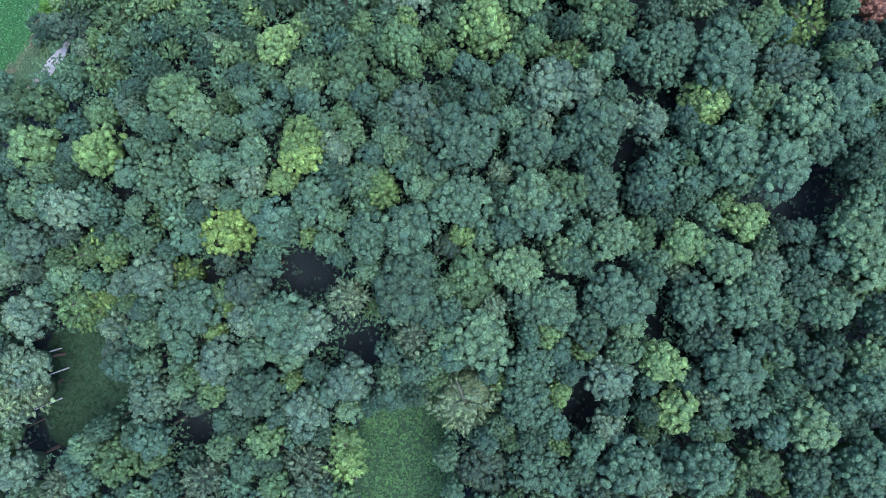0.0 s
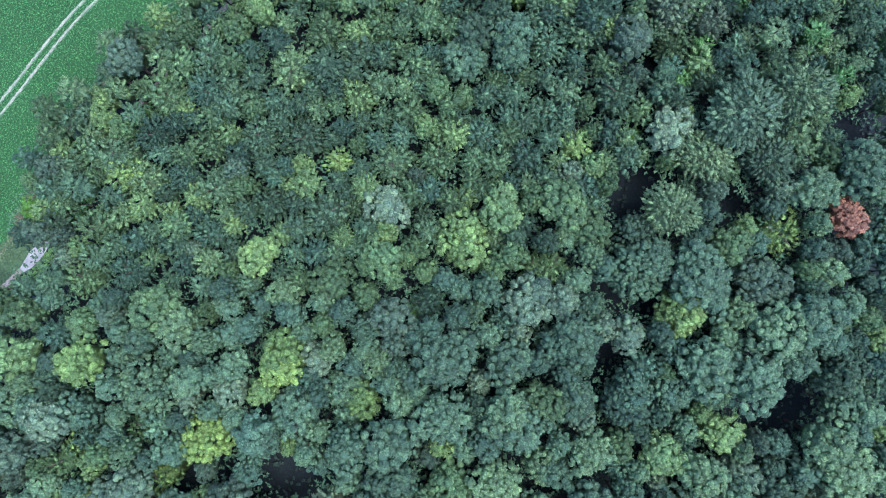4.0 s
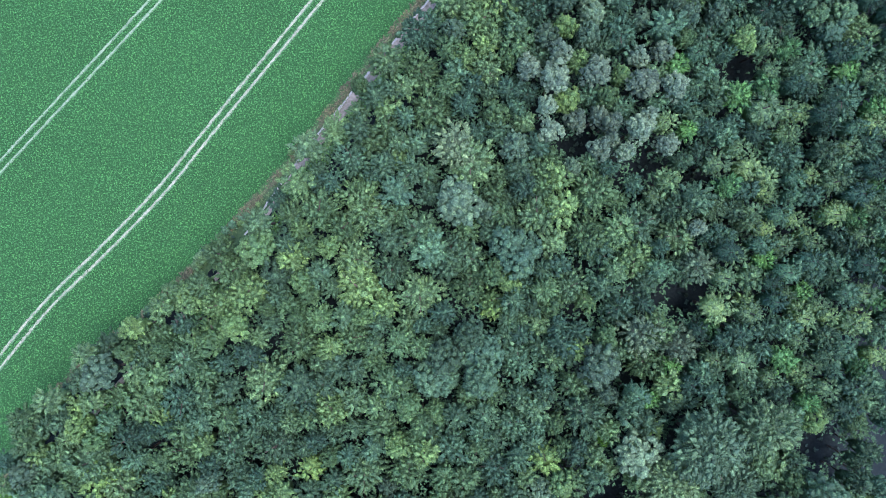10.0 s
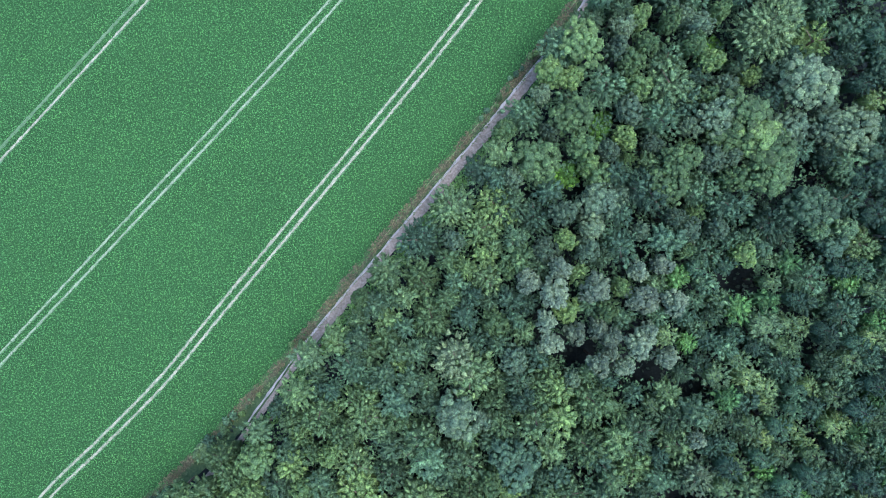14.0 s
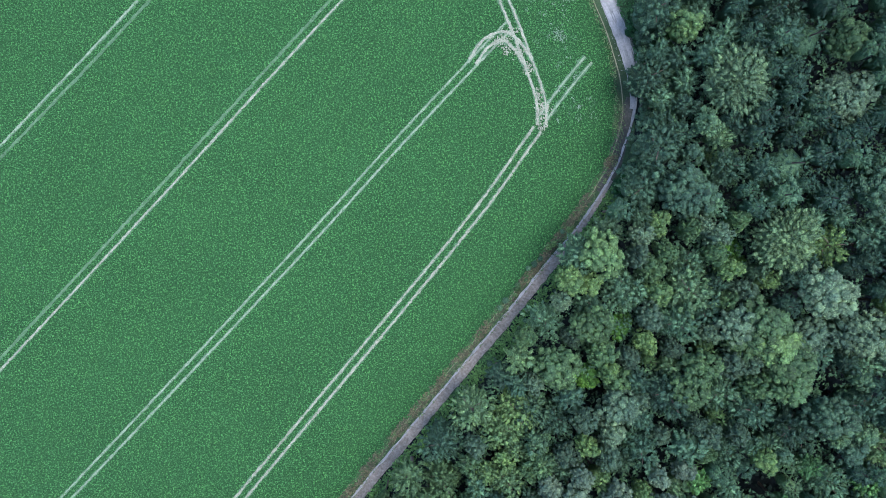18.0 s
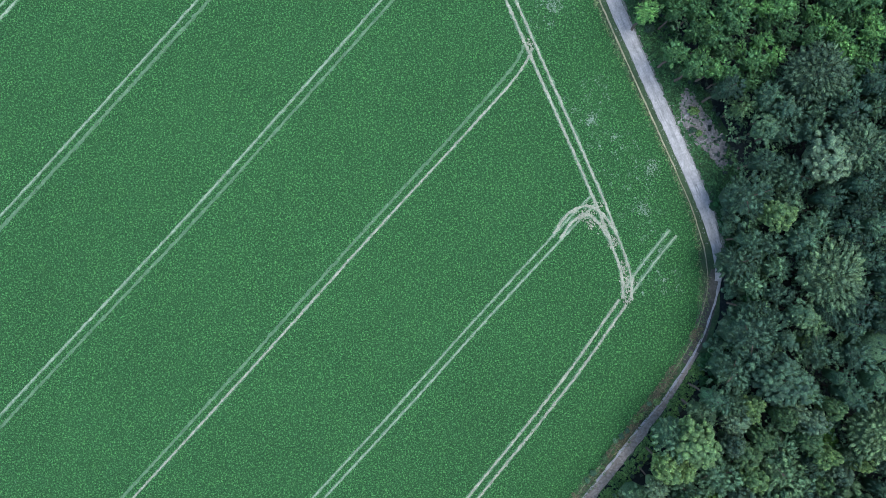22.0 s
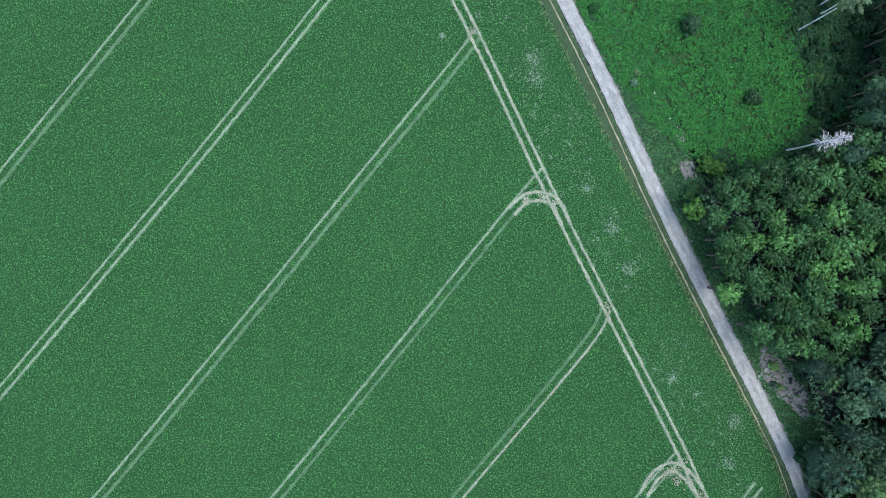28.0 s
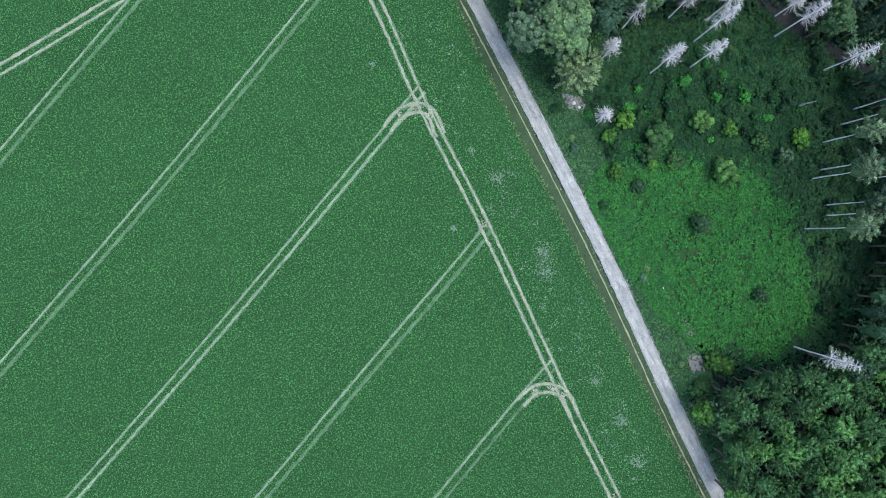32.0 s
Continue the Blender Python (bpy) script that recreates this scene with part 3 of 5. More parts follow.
def trunk_mesh(h, rad, mat, limbs, seed, spread=2.0, start=0.55, bent=0.25):
    """A tapered, slightly bent trunk with limbs that reach into the crown."""
    rg = np.random.default_rng(seed)
    verts, faces = [], []

    def tube(path, r0, r1, sides=6):
        base, n = len(verts), len(path)
        for k, p in enumerate(path):
            r = r0 + (r1 - r0) * k / (n - 1)
            verts.extend((p[0] + r * math.cos(2 * math.pi * i / sides), p[1] + r * math.sin(2 * math.pi * i / sides), p[2]) for i in range(sides))
        for k in range(n - 1):
            faces.extend((base + k * sides + i, base + k * sides + (i + 1) % sides, base + (k + 1) * sides + (i + 1) % sides, base + (k + 1) * sides + i) for i in range(sides))

    bend = rg.uniform(-bent, bent, (5, 2))
    bend[0] = 0
    tube([(bend[k][0], bend[k][1], h * k / 4 - (0.1 if k == 0 else 0)) for k in range(5)], rad, rad * 0.35)
    for i in range(limbs):
        a, z = 2.4 * i + rg.uniform(0, 1), h * (start + (0.9 - start) * i / max(1, limbs - 1))
        ln = spread * rg.uniform(0.6, 1.0)
        tube([(0, 0, z), (ln * 0.5 * math.cos(a), ln * 0.5 * math.sin(a), z + ln * 0.35), (ln * math.cos(a), ln * math.sin(a), z + ln * 0.6)], rad * 0.4, rad * 0.1, 5)
    return mesh_of("trunk", verts, faces, mat)


# kind: crown radius, height, height of the crown's middle, what it is called
KINDS = {
    "oak": (4.6, 17, "mature oak tree with a billowing blue-green crown"),
    "maple": (3.8, 15, "maple tree with a fresh bright green rounded crown"),
    "sycamore": (4.2, 15.5, "sycamore tree with a strikingly bright light green crown"),
    "hornbeam": (2.6, 13.5, "young hornbeam tree with a feathery olive-green crown"),
    "lime": (2.9, 15, "lime tree with a rounded deep green crown"),
    "elm": (2.6, 13.5, "young elm tree with a dull blue-green feathery crown"),
    "birch": (2.5, 13, "young birch tree with a light green airy crown"),
    "willow": (4.6, 15, "pale grey-green willow tree with a shaggy crown"),
    "beech": (6.0, 18, "broad beech tree with a dense layered green crown"),
    "ash": (3.8, 15, "ash tree with a dull grey-green crown"),
    "rowan": (3.2, 13, "yellow-green rowan tree with loose upright sprays"),
    "copper": (3.4, 13.5, "withered tree with rust-orange leaves"),
    "pine": (2.5, 15, "grey-green pine tree with a small fluffy crown"),
    "fir": (2.1, 12.5, "young deep green fir tree with bristling shoots"),
    "larch": (2.5, 13.5, "light yellow-green larch tree with a narrow crown"),
    "spruce": (2.5, 16, "dark spruce tree with drooping whorled boughs"),
    "hazel": (2.0, 8, "bright yellow-leaved small tree in the wood"),
}


def tree_prototype(kind, v, big):
    """A tree of the kind; big: a crown nearly twice as wide, with as many more sprays of the same size."""
    r, h, label = KINDS[kind]
    g, more = (1.8, 2.8) if big else (1.0, 1.0)
    r *= g
    s = 100 * v + sum(map(ord, kind)) + 50 * big
    tree = new(kind + "_tree")
    tagged(tree, label, "tree", kind + " trees of the wood")
    m = LEAF[kind]
    rise = r * (0.8 if big else 1.0)
    if kind == "oak":
        crown = crown_round(r, rise * 0.95, h - rise * 0.95, int(112 * more), 11, 0.24, m, s)
    elif kind == "beech":
        crown = crown_tufted(r, r * 0.8, h - r * 0.8, 400, 12, 0.42, m, s, 0.7)
    elif kind in ("maple", "ash", "copper", "sycamore"):
        crown = crown_round(r, rise * 1.05, h - rise * 1.05, int(80 * more), 11, 0.23, m, s)
    elif kind == "lime":
        crown = crown_round(r, rise * 1.15, h - rise * 1.15, int(60 * more), 11, 0.22, m, s)
    elif kind == "willow":
        crown = crown_tufted(r, r * 0.95, h - r * 1.0, int(100 * more), 14, 0.5, m, s)
    elif kind in ("hornbeam", "elm", "birch", "rowan", "fir"):
        crown = crown_tufted(r, rise * 1.35, h - rise * 1.45, int(46 * more), 15, 0.47 if kind != "fir" else 0.4, m, s, 0.7 if kind != "fir" else 0.9)
    elif kind == "pine":
        crown = crown_round(r, r * 1.25, h - r * 1.25, 56, 11, 0.2, m, s)
    elif kind == "larch":
        crown = crown_tufted(r, r * 1.5, h - r * 1.5, 54, 14, 0.34, m, s, 0.5)
    elif kind == "spruce":
        crown = crown_tufted(r, r * 1.7, h - r * 1.7, 54, 14, 0.36, m, s, 0.15)
    else:
        crown = crown_round(r, r, h - r, 26, 8, 0.2, m, s)
    part("crown", crown, tree)
    conifer = kind in ("spruce", "pine", "larch")
    part("trunk", trunk_mesh(h * (0.9 if conifer else 0.8), 0.2 + 0.03 * r, BARK, 0 if conifer else 4, s, r * 0.7), tree)
    return tree


PROTOS, USED = {}, {}
PLACED = []


def plant(kind, x, y, r):
    """One tree of the kind, its crown of radius r about (x, y)."""
    v = int(rng.integers(0, 4))
    proto_r, proto_h, _ = KINDS[kind]
    big = bool(r > 1.4 * proto_r)
    k = r / (proto_r * (1.8 if big else 1.0))
    kz = 0.72 + 0.28 * k + rng.uniform(-0.1, 0.1)
    m = Matrix.LocRotScale((x, y, 0), Euler((0, 0, rng.uniform(0, 6.28))), (k, k, max(0.55, kz)))
    v = v % 2 if big else v
    if (kind, v, big) not in PROTOS:
        PROTOS[kind, v, big] = tree_prototype(kind, v, big)
        PROTOS[kind, v, big].matrix_basis = m
    else:
        t = PROTOS[kind, v, big]
        keep_basis = t.matrix_basis.copy()
        t.matrix_basis = Matrix()
        copy_thing(t, m)
        t.matrix_basis = keep_basis
    USED[kind] = USED.get(kind, 0) + 1
    PLACED.append((x, y, r))


X0 = [(-63.3, 17.8, 5.0), (-62.6, 24.4, 3.8), (-31.1, 37.5, 4.0), (-39.6, 2.8, 6.3), (-25.3, 19.4, 4.5), (-10.7, 10.7, 2.8), (-16.5, 32.3, 4.0), (7.6, 37.9, 5.0), (14.6, 44.9, 4.5), (7.6, 39.9, 5.0), (-8.6, 35.8, 4.0), (-26.1, 15.2, 5.0), (-15.8, 87.0, 2.0)]
M0 = [(-73.6, 27.1, 3.5), (-63.2, 31.0, 3.5), (-18.7, 24.9, 3.5), (-10.5, 29.8, 3.8), (-8.4, 36.8, 3.5), (-4.9, 33.2, 2.5), (-0.4, 38.6, 4.1), (0.6, 33.7, 2.5), (3.4, -2.0, 6.1), (21.5, 10.4, 4.1), (28.6, 1.3, 5.1), (43.0, 1.7, 5.1), (52.4, 6.7, 4.6), (46.3, 26.6, 5.1), (54.1, 38.3, 4.1), (38.6, -20.5, 4.6), (51.1, -20.5, 5.6), (-61.3, -39.1, 5.6), (-79.3, -41.3, 4.1), (-16.6, 89.3, 2.5), (-16.9, 31.6, 4.0), (-2.6, 36.7, 2.5), (-19.0, 23.4, 3.0), (-30.2, 36.6, 4.0), (-6.6, 53.0, 3.0), (30.8, 52.5, 3.0), (53.6, 139.8, 2.5), (25.2, 148.6, 4.0), (36.2, 141.2, 3.5), (41.0, 150.7, 3.0)]
M1 = [(48.0, 144.8, 3.8), (31.0, 156.5, 4.0), (46.7, 161.5, 4.0), (57.7, 153.7, 3.8), (32.5, 169.3, 4.5), (47.0, 209.0, 3.0), (45.8, 329.8, 3.0)]
O0 = [(-73.3, 18.7, 5.0), (-51.4, 14.0, 6.5), (-44.1, 25.4, 5.5), (-24.1, 9.7, 4.5), (-28.2, 4.3, 3.5), (-6.1, 4.1, 6.0), (6.5, 17.9, 5.5), (15.4, 18.3, 5.0), (12.3, -1.0, 5.5), (-5.2, -5.9, 5.0), (-13.6, 2.2, 4.5), (14.4, 8.9, 5.0), (18.3, 4.9, 3.5), (26.7, 10.8, 4.5), (21.3, -1.1, 4.0), (36.0, 13.7, 5.0), (27.2, 21.6, 5.0), (37.9, 33.2, 5.5), (48.6, 33.0, 6.0), (62.2, 23.2, 6.0), (68.9, 26.0, 4.0), (53.5, 18.4, 5.0), (65.1, 18.3, 4.5), (59.4, 14.4, 4.0), (-46.3, -10.8, 5.0), (-32.1, -11.9, 4.5), (-25.5, -13.9, 5.0), (-17.0, -23.1, 4.5), (5.8, -16.0, 6.5), (14.3, -26.1, 4.5)]
O1 = [(15.8, -10.0, 5.0), (30.7, -9.1, 6.0), (30.2, -22.1, 5.0), (43.0, -10.1, 5.0), (67.4, -9.2, 4.5), (64.6, -20.2, 6.0), (73.5, -24.2, 5.0), (53.9, -28.2, 4.5), (45.1, -38.3, 6.0), (57.0, -38.2, 5.5), (32.2, -36.3, 5.5), (16.2, -38.3, 5.5), (6.2, -40.4, 5.0), (23.2, -39.3, 4.0), (41.1, -29.2, 4.5), (63.8, -31.2, 5.0), (72.7, -38.2, 5.0), (-52.8, -26.1, 5.5), (-40.4, -20.0, 5.0), (-33.3, -25.1, 5.0), (-25.2, -30.2, 4.0), (-77.3, -11.7, 5.0), (73.2, -4.3, 5.0), (72.1, 3.5, 4.5), (76.2, -12.2, 4.0), (48.8, -2.2, 4.5), (50.9, -12.2, 4.5), (68.8, 48.1, 4.5), (76.6, 51.1, 5.0), (47.4, 27.2, 6.0)]
O2 = [(40.4, 36.2, 4.5), (9.6, 75.9, 4.0), (15.6, 72.0, 3.6), (13.6, 79.9, 3.2), (71.9, 140.8, 4.5), (80.6, 180.1, 4.9), (-2.4, 330.6, 6.0)]
Y0 = [(-36.2, 13.1, 3.6), (-53.7, 5.3, 3.1), (66.6, 39.6, 4.6), (44.0, 16.4, 2.3), (-36.0, -5.0, 4.1), (-51.8, -6.0, 4.6), (-12.7, -11.3, 2.1), (-18.7, -36.4, 4.1), (-68.9, -12.2, 4.6), (-66.5, -0.7, 3.6), (-33.5, 80.1, 3.1), (66.1, 39.2, 6.1), (35.0, 85.9, 2.6), (-37.9, 50.8, 4.1), (-54.6, 51.9, 3.6), (-16.1, 54.4, 2.0), (27.0, 57.0, 4.1), (-2.7, 63.2, 3.1), (3.5, 67.2, 2.6), (-58.8, 43.5, 4.6), (51.3, 96.5, 3.6), (17.2, 84.5, 2.6), (42.4, 150.0, 1.5), (14.4, 134.7, 4.1), (73.9, 170.5, 5.3), (52.7, 186.5, 1.2), (48.2, 190.0, 1.5), (40.9, 224.5, 3.4)]
F9 = [(23.9, 259.4, 2.0), (26.6, 261.6, 2.2), (30.9, 260.7, 2.3), (24.8, 251.8, 1.9), (38.4, 266.4, 2.6), (42.7, 258.1, 2.6), (48.3, 258.2, 2.4), (42.3, 264.6, 2.6), (29.0, 265.6, 1.9), (34.4, 266.9, 1.9), (49.5, 270.6, 2.6), (29.8, 238.2, 2.2), (33.0, 235.6, 2.4), (24.8, 245.5, 2.2)]
W0 = [(1.4, 9.6, 4.6), (19.6, 35.4, 4.1), (-18.1, -8.6, 3.0), (-6.4, -16.8, 5.1), (3.7, -28.1, 8.3), (-25.8, -42.2, 6.1), (-42.5, -44.3, 6.1), (-72.0, -43.4, 4.1), (-77.8, -26.5, 5.1), (44.6, 80.0, 4.5), (51.6, 78.0, 4.0), (21.7, 35.8, 4.0), (81.7, 112.7, 3.2), (54.8, 92.5, 3.5), (10.9, 113.4, 4.9), (0.9, 323.1, 3.2)]
G0 = [(60.0, 33.3, 6.6), (36.5, 22.3, 3.6), (21.6, 28.9, 3.5), (60.4, -8.4, 6.1), (-74.9, 1.5, 4.1), (-67.4, 7.6, 4.6), (-75.7, 10.8, 4.6), (-68.2, 53.0, 3.0), (-53.0, 72.3, 3.5), (44.2, 58.5, 4.8), (59.9, 31.9, 7.1), (21.4, 113.4, 3.0), (54.9, 145.8, 4.2), (65.7, 148.8, 4.0), (69.5, 154.7, 3.5), (78.3, 153.8, 4.8), (71.2, 162.5, 5.0), (23.1, 156.5, 3.5), (75.5, 196.0, 7.8), (80.2, 154.6, 5.5), (62.4, 155.5, 4.0), (67.4, 153.5, 4.0), (70.6, 142.6, 1.4), (-9.0, 330.0, 3.9)]
K0 = [(-74.7, 46.2, 2.1), (-2.0, 24.9, 1.3), (39.2, 59.0, 1.5), (37.7, 156.4, 2.4), (31.4, 147.1, 2.6), (57.6, 170.2, 2.1), (58.1, 167.6, 2.1), (20.4, 260.8, 2.1)]
H0 = [(-21.0, 90.3, 3.1), (53.5, 39.6, 5.1), (9.6, 93.7, 5.1), (82.8, 134.2, 4.1), (20.4, 140.8, 4.6), (37.7, 185.5, 3.0), (41.9, 212.5, 4.9)]
B0 = [(55.3, 61.0, 7.9), (65.4, 64.4, 6.1), (49.6, 54.1, 6.1), (61.2, 53.2, 5.4), (43.8, 44.4, 5.9), (64.0, 171.5, 6.6), (52.0, 233.0, 6.4), (59.4, 220.5, 6.0), (55.0, 198.6, 7.0)]
C0 = [(75.6, 42.8, 3.7)]
L0 = [(58.2, 85.8, 3.1), (64.7, 85.8, 2.9), (73.7, 84.7, 2.6), (62.3, 75.2, 3.1), (66.0, 121.4, 3.3), (64.2, 110.8, 2.9), (58.6, 110.8, 2.6), (79.4, 106.8, 3.1), (80.5, 102.8, 2.0), (58.8, 102.7, 2.0), (67.8, 104.8, 1.8), (64.9, 101.2, 2.0), (70.5, 96.1, 2.6), (75.0, 98.2, 2.3), (58.1, 84.3, 3.4), (64.7, 84.3, 2.9), (74.3, 83.4, 2.9), (84.0, 82.5, 2.6), (62.9, 74.1, 2.9), (71.1, 115.9, 1.8), (70.7, 87.5, 2.0), (87.2, 76.3, 2.3), (85.0, 160.1, 2.5)]
P0 = [(28.3, 125.4, 3.0), (23.8, 127.4, 2.5), (35.3, 126.4, 2.8), (43.8, 124.5, 3.0), (49.3, 124.0, 2.5), (43.2, 129.4, 2.0), (47.7, 130.5, 2.2), (32.4, 118.5, 2.5), (36.4, 119.0, 2.0), (43.4, 116.5, 3.3), (48.4, 113.6, 2.5), (36.4, 113.0, 2.5), (40.9, 113.0, 2.5), (29.2, 129.9, 2.2), (26.9, 120.4, 2.0)]
GAPS0 = [(-25.1, -4.5, 4.8), (-15.4, -18.1, 3.6), (-44.0, -4.4, 2.5), (-60.5, 10.7, 2.2), (65.1, 9.7, 5.8), (34.0, 17.5, 2.6), (31.0, -3.3, 2.5), (38.1, -14.6, 2.6), (24.9, -29.6, 3.8), (21.8, -5.3, 2.2), (-46.1, -33.9, 3.6), (-33.2, -22.8, 2.0), (-67.2, -24.9, 7.0), (-7.2, -37.5, 5.5), (71.4, -14.7, 1.8), (67.7, -39.4, 2.0), (53.5, -33.2, 2.0), (38.2, 47.8, 3.8), (35.8, 31.4, 2.8), (40.9, 26.7, 1.8), (78.5, 58.0, 3.5), (55.5, 46.3, 2.2), (53.2, 86.4, 2.6), (42.2, 72.3, 1.3), (23.9, 71.3, 1.0), (32.3, 114.2, 2.0), (46.0, 111.2, 2.2), (26.6, 117.7, 1.0), (62.9, 128.0, 2.2), (54.2, 107.2, 2.8)]
GAPS1 = [(53.5, 87.3, 2.4), (4.3, 106.4, 1.0), (72.1, 147.2, 2.0), (63.0, 128.5, 2.2), (77.2, 160.1, 1.4), (35.0, 114.5, 1.8), (43.9, 125.8, 1.0), (72.4, 147.3, 2.2), (80.6, 188.6, 2.0), (78.1, 163.5, 1.5), (62.2, 159.4, 1.5)]

L9 = [(58.0, 110.3, 2.3), (63.8, 111.4, 2.4), (78.4, 107.6, 2.5), (66.8, 105.6, 1.9), (58.0, 103.3, 2.1), (63.9, 101.8, 2.4), (72.1, 100.9, 2.0), (78.5, 102.7, 2.3), (69.8, 96.8, 2.3), (74.7, 98.0, 2.0), (70.2, 87.4, 1.9), (57.6, 85.0, 2.7), (64.0, 85.6, 2.4), (73.4, 84.5, 2.3), (82.8, 82.4, 2.4), (81.3, 113.8, 2.4), (69.9, 116.1, 2.0)]
P9 = [(32.5, 118.2, 2.2), (38.4, 117.6, 2.0), (43.0, 116.4, 2.5), (36.3, 113.0, 2.2), (41.0, 112.6, 1.9), (38.7, 115.0, 1.6), (44.7, 118.4, 2.2), (27.9, 116.4, 2.4), (48.5, 114.1, 2.2), (54.2, 99.2, 1.8)]
Y9 = [(42.0, 228.5, 2.0)]
R9 = [(53.8, 139.4, 1.9), (42.4, 149.9, 1.5), (52.2, 151.7, 2.0)]
K9 = [(37.0, 155.5, 2.2), (31.2, 145.9, 2.1)]
E9 = [(42.0, 188.5, 2.1), (43.0, 192.5, 2.2), (43.4, 196.6, 2.2), (43.4, 200.6, 2.2), (42.8, 204.8, 2.1), (47.2, 190.6, 2.5), (47.6, 195.0, 2.6), (47.8, 199.6, 2.5), (46.6, 204.0, 2.4)]
GAPS9 = [(36.3, 258.1, 1.6), (-78.8, 37.4, 3.0), (38.0, 226.5, 3.0), (40.8, 221.5, 2.4), (75.1, 208.2, 1.8), (76.9, 213.1, 1.4), (70.0, 200.5, 1.2), (83.4, 187.5, 1.4), (78.0, 177.9, 1.6), (67.2, 207.0, 0.7), (62.4, 192.8, 0.7), (76.1, 145.7, 1.1), (69.4, 160.4, 1.1), (76.6, 153.5, 0.7), (65.2, 126.3, 0.7), (71.3, 134.6, 0.6), (80.2, 160.4, 0.9), (58.1, 110.1, 1.8), (56.1, 87.2, 2.1), (48.1, 86.3, 1.3), (34.6, 117.7, 1.4), (47.3, 114.8, 1.3), (41.7, 49.7, 1.9), (36.3, 45.2, 1.8), (58.0, 45.3, 1.6), (35.1, 29.7, 1.6), (43.8, 72.1, 1.2)]
STANDS = {"fir": F9, "elm": E9, "larch": L9 + L0, "pine": P9 + P0, "birch": Y9, "hazel": K9 + K0, "sycamore": X0, "maple": M0 + M1, "oak": O0 + O1 + O2, "rowan": R9 + Y0, "willow": W0, "ash": G0, "hornbeam": H0, "beech": B0, "copper": C0}
SEEN_MAPLE_0 = [(-16.4, 32.7, 4.2), (-10.3, 35.2, 2.4), (-10.3, 29.6, 3.0), (-5.8, 33.1, 2.6), (-1.5, 38.1, 2.6), (7.3, 39.5, 6.0), (14.1, 45.0, 4.6), (-18.0, 24.1, 3.0), (-72.0, 26.5, 3.5), (5.0, -7.3, 4.0), (42.6, 0.7, 4.8), (53.1, 4.7, 4.2), (46.6, 25.7, 5.5), (43.1, 15.7, 2.0), (-30.0, 36.8, 4.0), (-7.4, 36.2, 4.2), (2.7, 66.6, 2.8), (-15.5, 86.8, 2.5), (-24.6, 94.9, 3.5), (-33.3, 77.7, 2.8), (-28.7, 80.8, 3.0), (-48.3, 27.8, 4.8), (25.0, 45.5, 5.0), (30.0, 41.5, 4.0), (25.2, 148.7, 4.5), (30.3, 134.8, 2.2), (63.5, 152.8, 5.2), (64.7, 146.4, 4.2), (49.9, 148.8, 3.8), (38.3, -20.3, 4.5)]
SEEN_MAPLE_1 = [(41.3, -29.4, 4.5), (56.3, -39.6, 4.8), (-32.7, -34.6, 4.0), (-60.8, -38.9, 5.8), (4.3, -4.1, 4.2), (-62.3, 24.7, 3.5), (-73.9, 18.8, 4.8), (74.6, 206.5, 3.5), (60.6, 156.2, 5.2), (65.6, 149.2, 5.2)]
SEEN_SYCAMORE_0 = [(-11.0, 10.5, 3.6), (-25.7, 16.6, 4.2), (-62.4, 17.8, 4.8), (-39.6, 3.5, 6.0)]
SEEN_OAK_0 = [(-50.2, 13.2, 6.5), (-43.9, 23.8, 4.5), (15.2, 17.9, 5.2), (4.2, 18.5, 6.0), (3.1, 8.4, 5.5), (12.6, -3.3, 5.0), (-6.0, 3.4, 5.5), (-7.2, -7.8, 6.0), (16.1, 6.3, 5.5), (30.1, -8.9, 6.0), (19.1, -9.9, 5.0), (38.2, 33.8, 6.5), (58.0, 14.2, 6.0), (67.9, 25.1, 5.5), (20.7, 8.3, 3.5), (-45.9, -10.8, 6.0), (-28.6, -12.9, 6.0), (54.1, 16.2, 4.0), (73.8, -1.9, 6.0), (63.0, -7.9, 5.0), (54.1, -7.9, 5.0), (44.1, -9.9, 5.0), (6.3, -16.2, 6.2), (15.3, -20.3, 4.5), (15.3, -10.2, 4.5), (25.3, -14.2, 4.2), (50.2, -21.3, 5.8), (53.2, -28.4, 4.2), (45.4, -38.6, 5.5), (64.2, -39.5, 4.5)]
SEEN_OAK_1 = [(32.4, -38.6, 5.8), (24.3, -40.2, 3.5), (16.3, -39.7, 5.0), (14.3, -28.4, 4.5), (51.1, -10.3, 4.8), (66.8, -10.4, 4.5), (65.0, -20.4, 4.5), (74.8, -20.4, 4.8), (75.1, -40.5, 5.0), (68.0, -28.4, 4.5), (29.3, 1.8, 4.5), (23.3, -2.2, 3.5), (-5.8, -4.0, 5.2), (49.9, 16.5, 5.8), (70.5, 3.5, 4.8)]
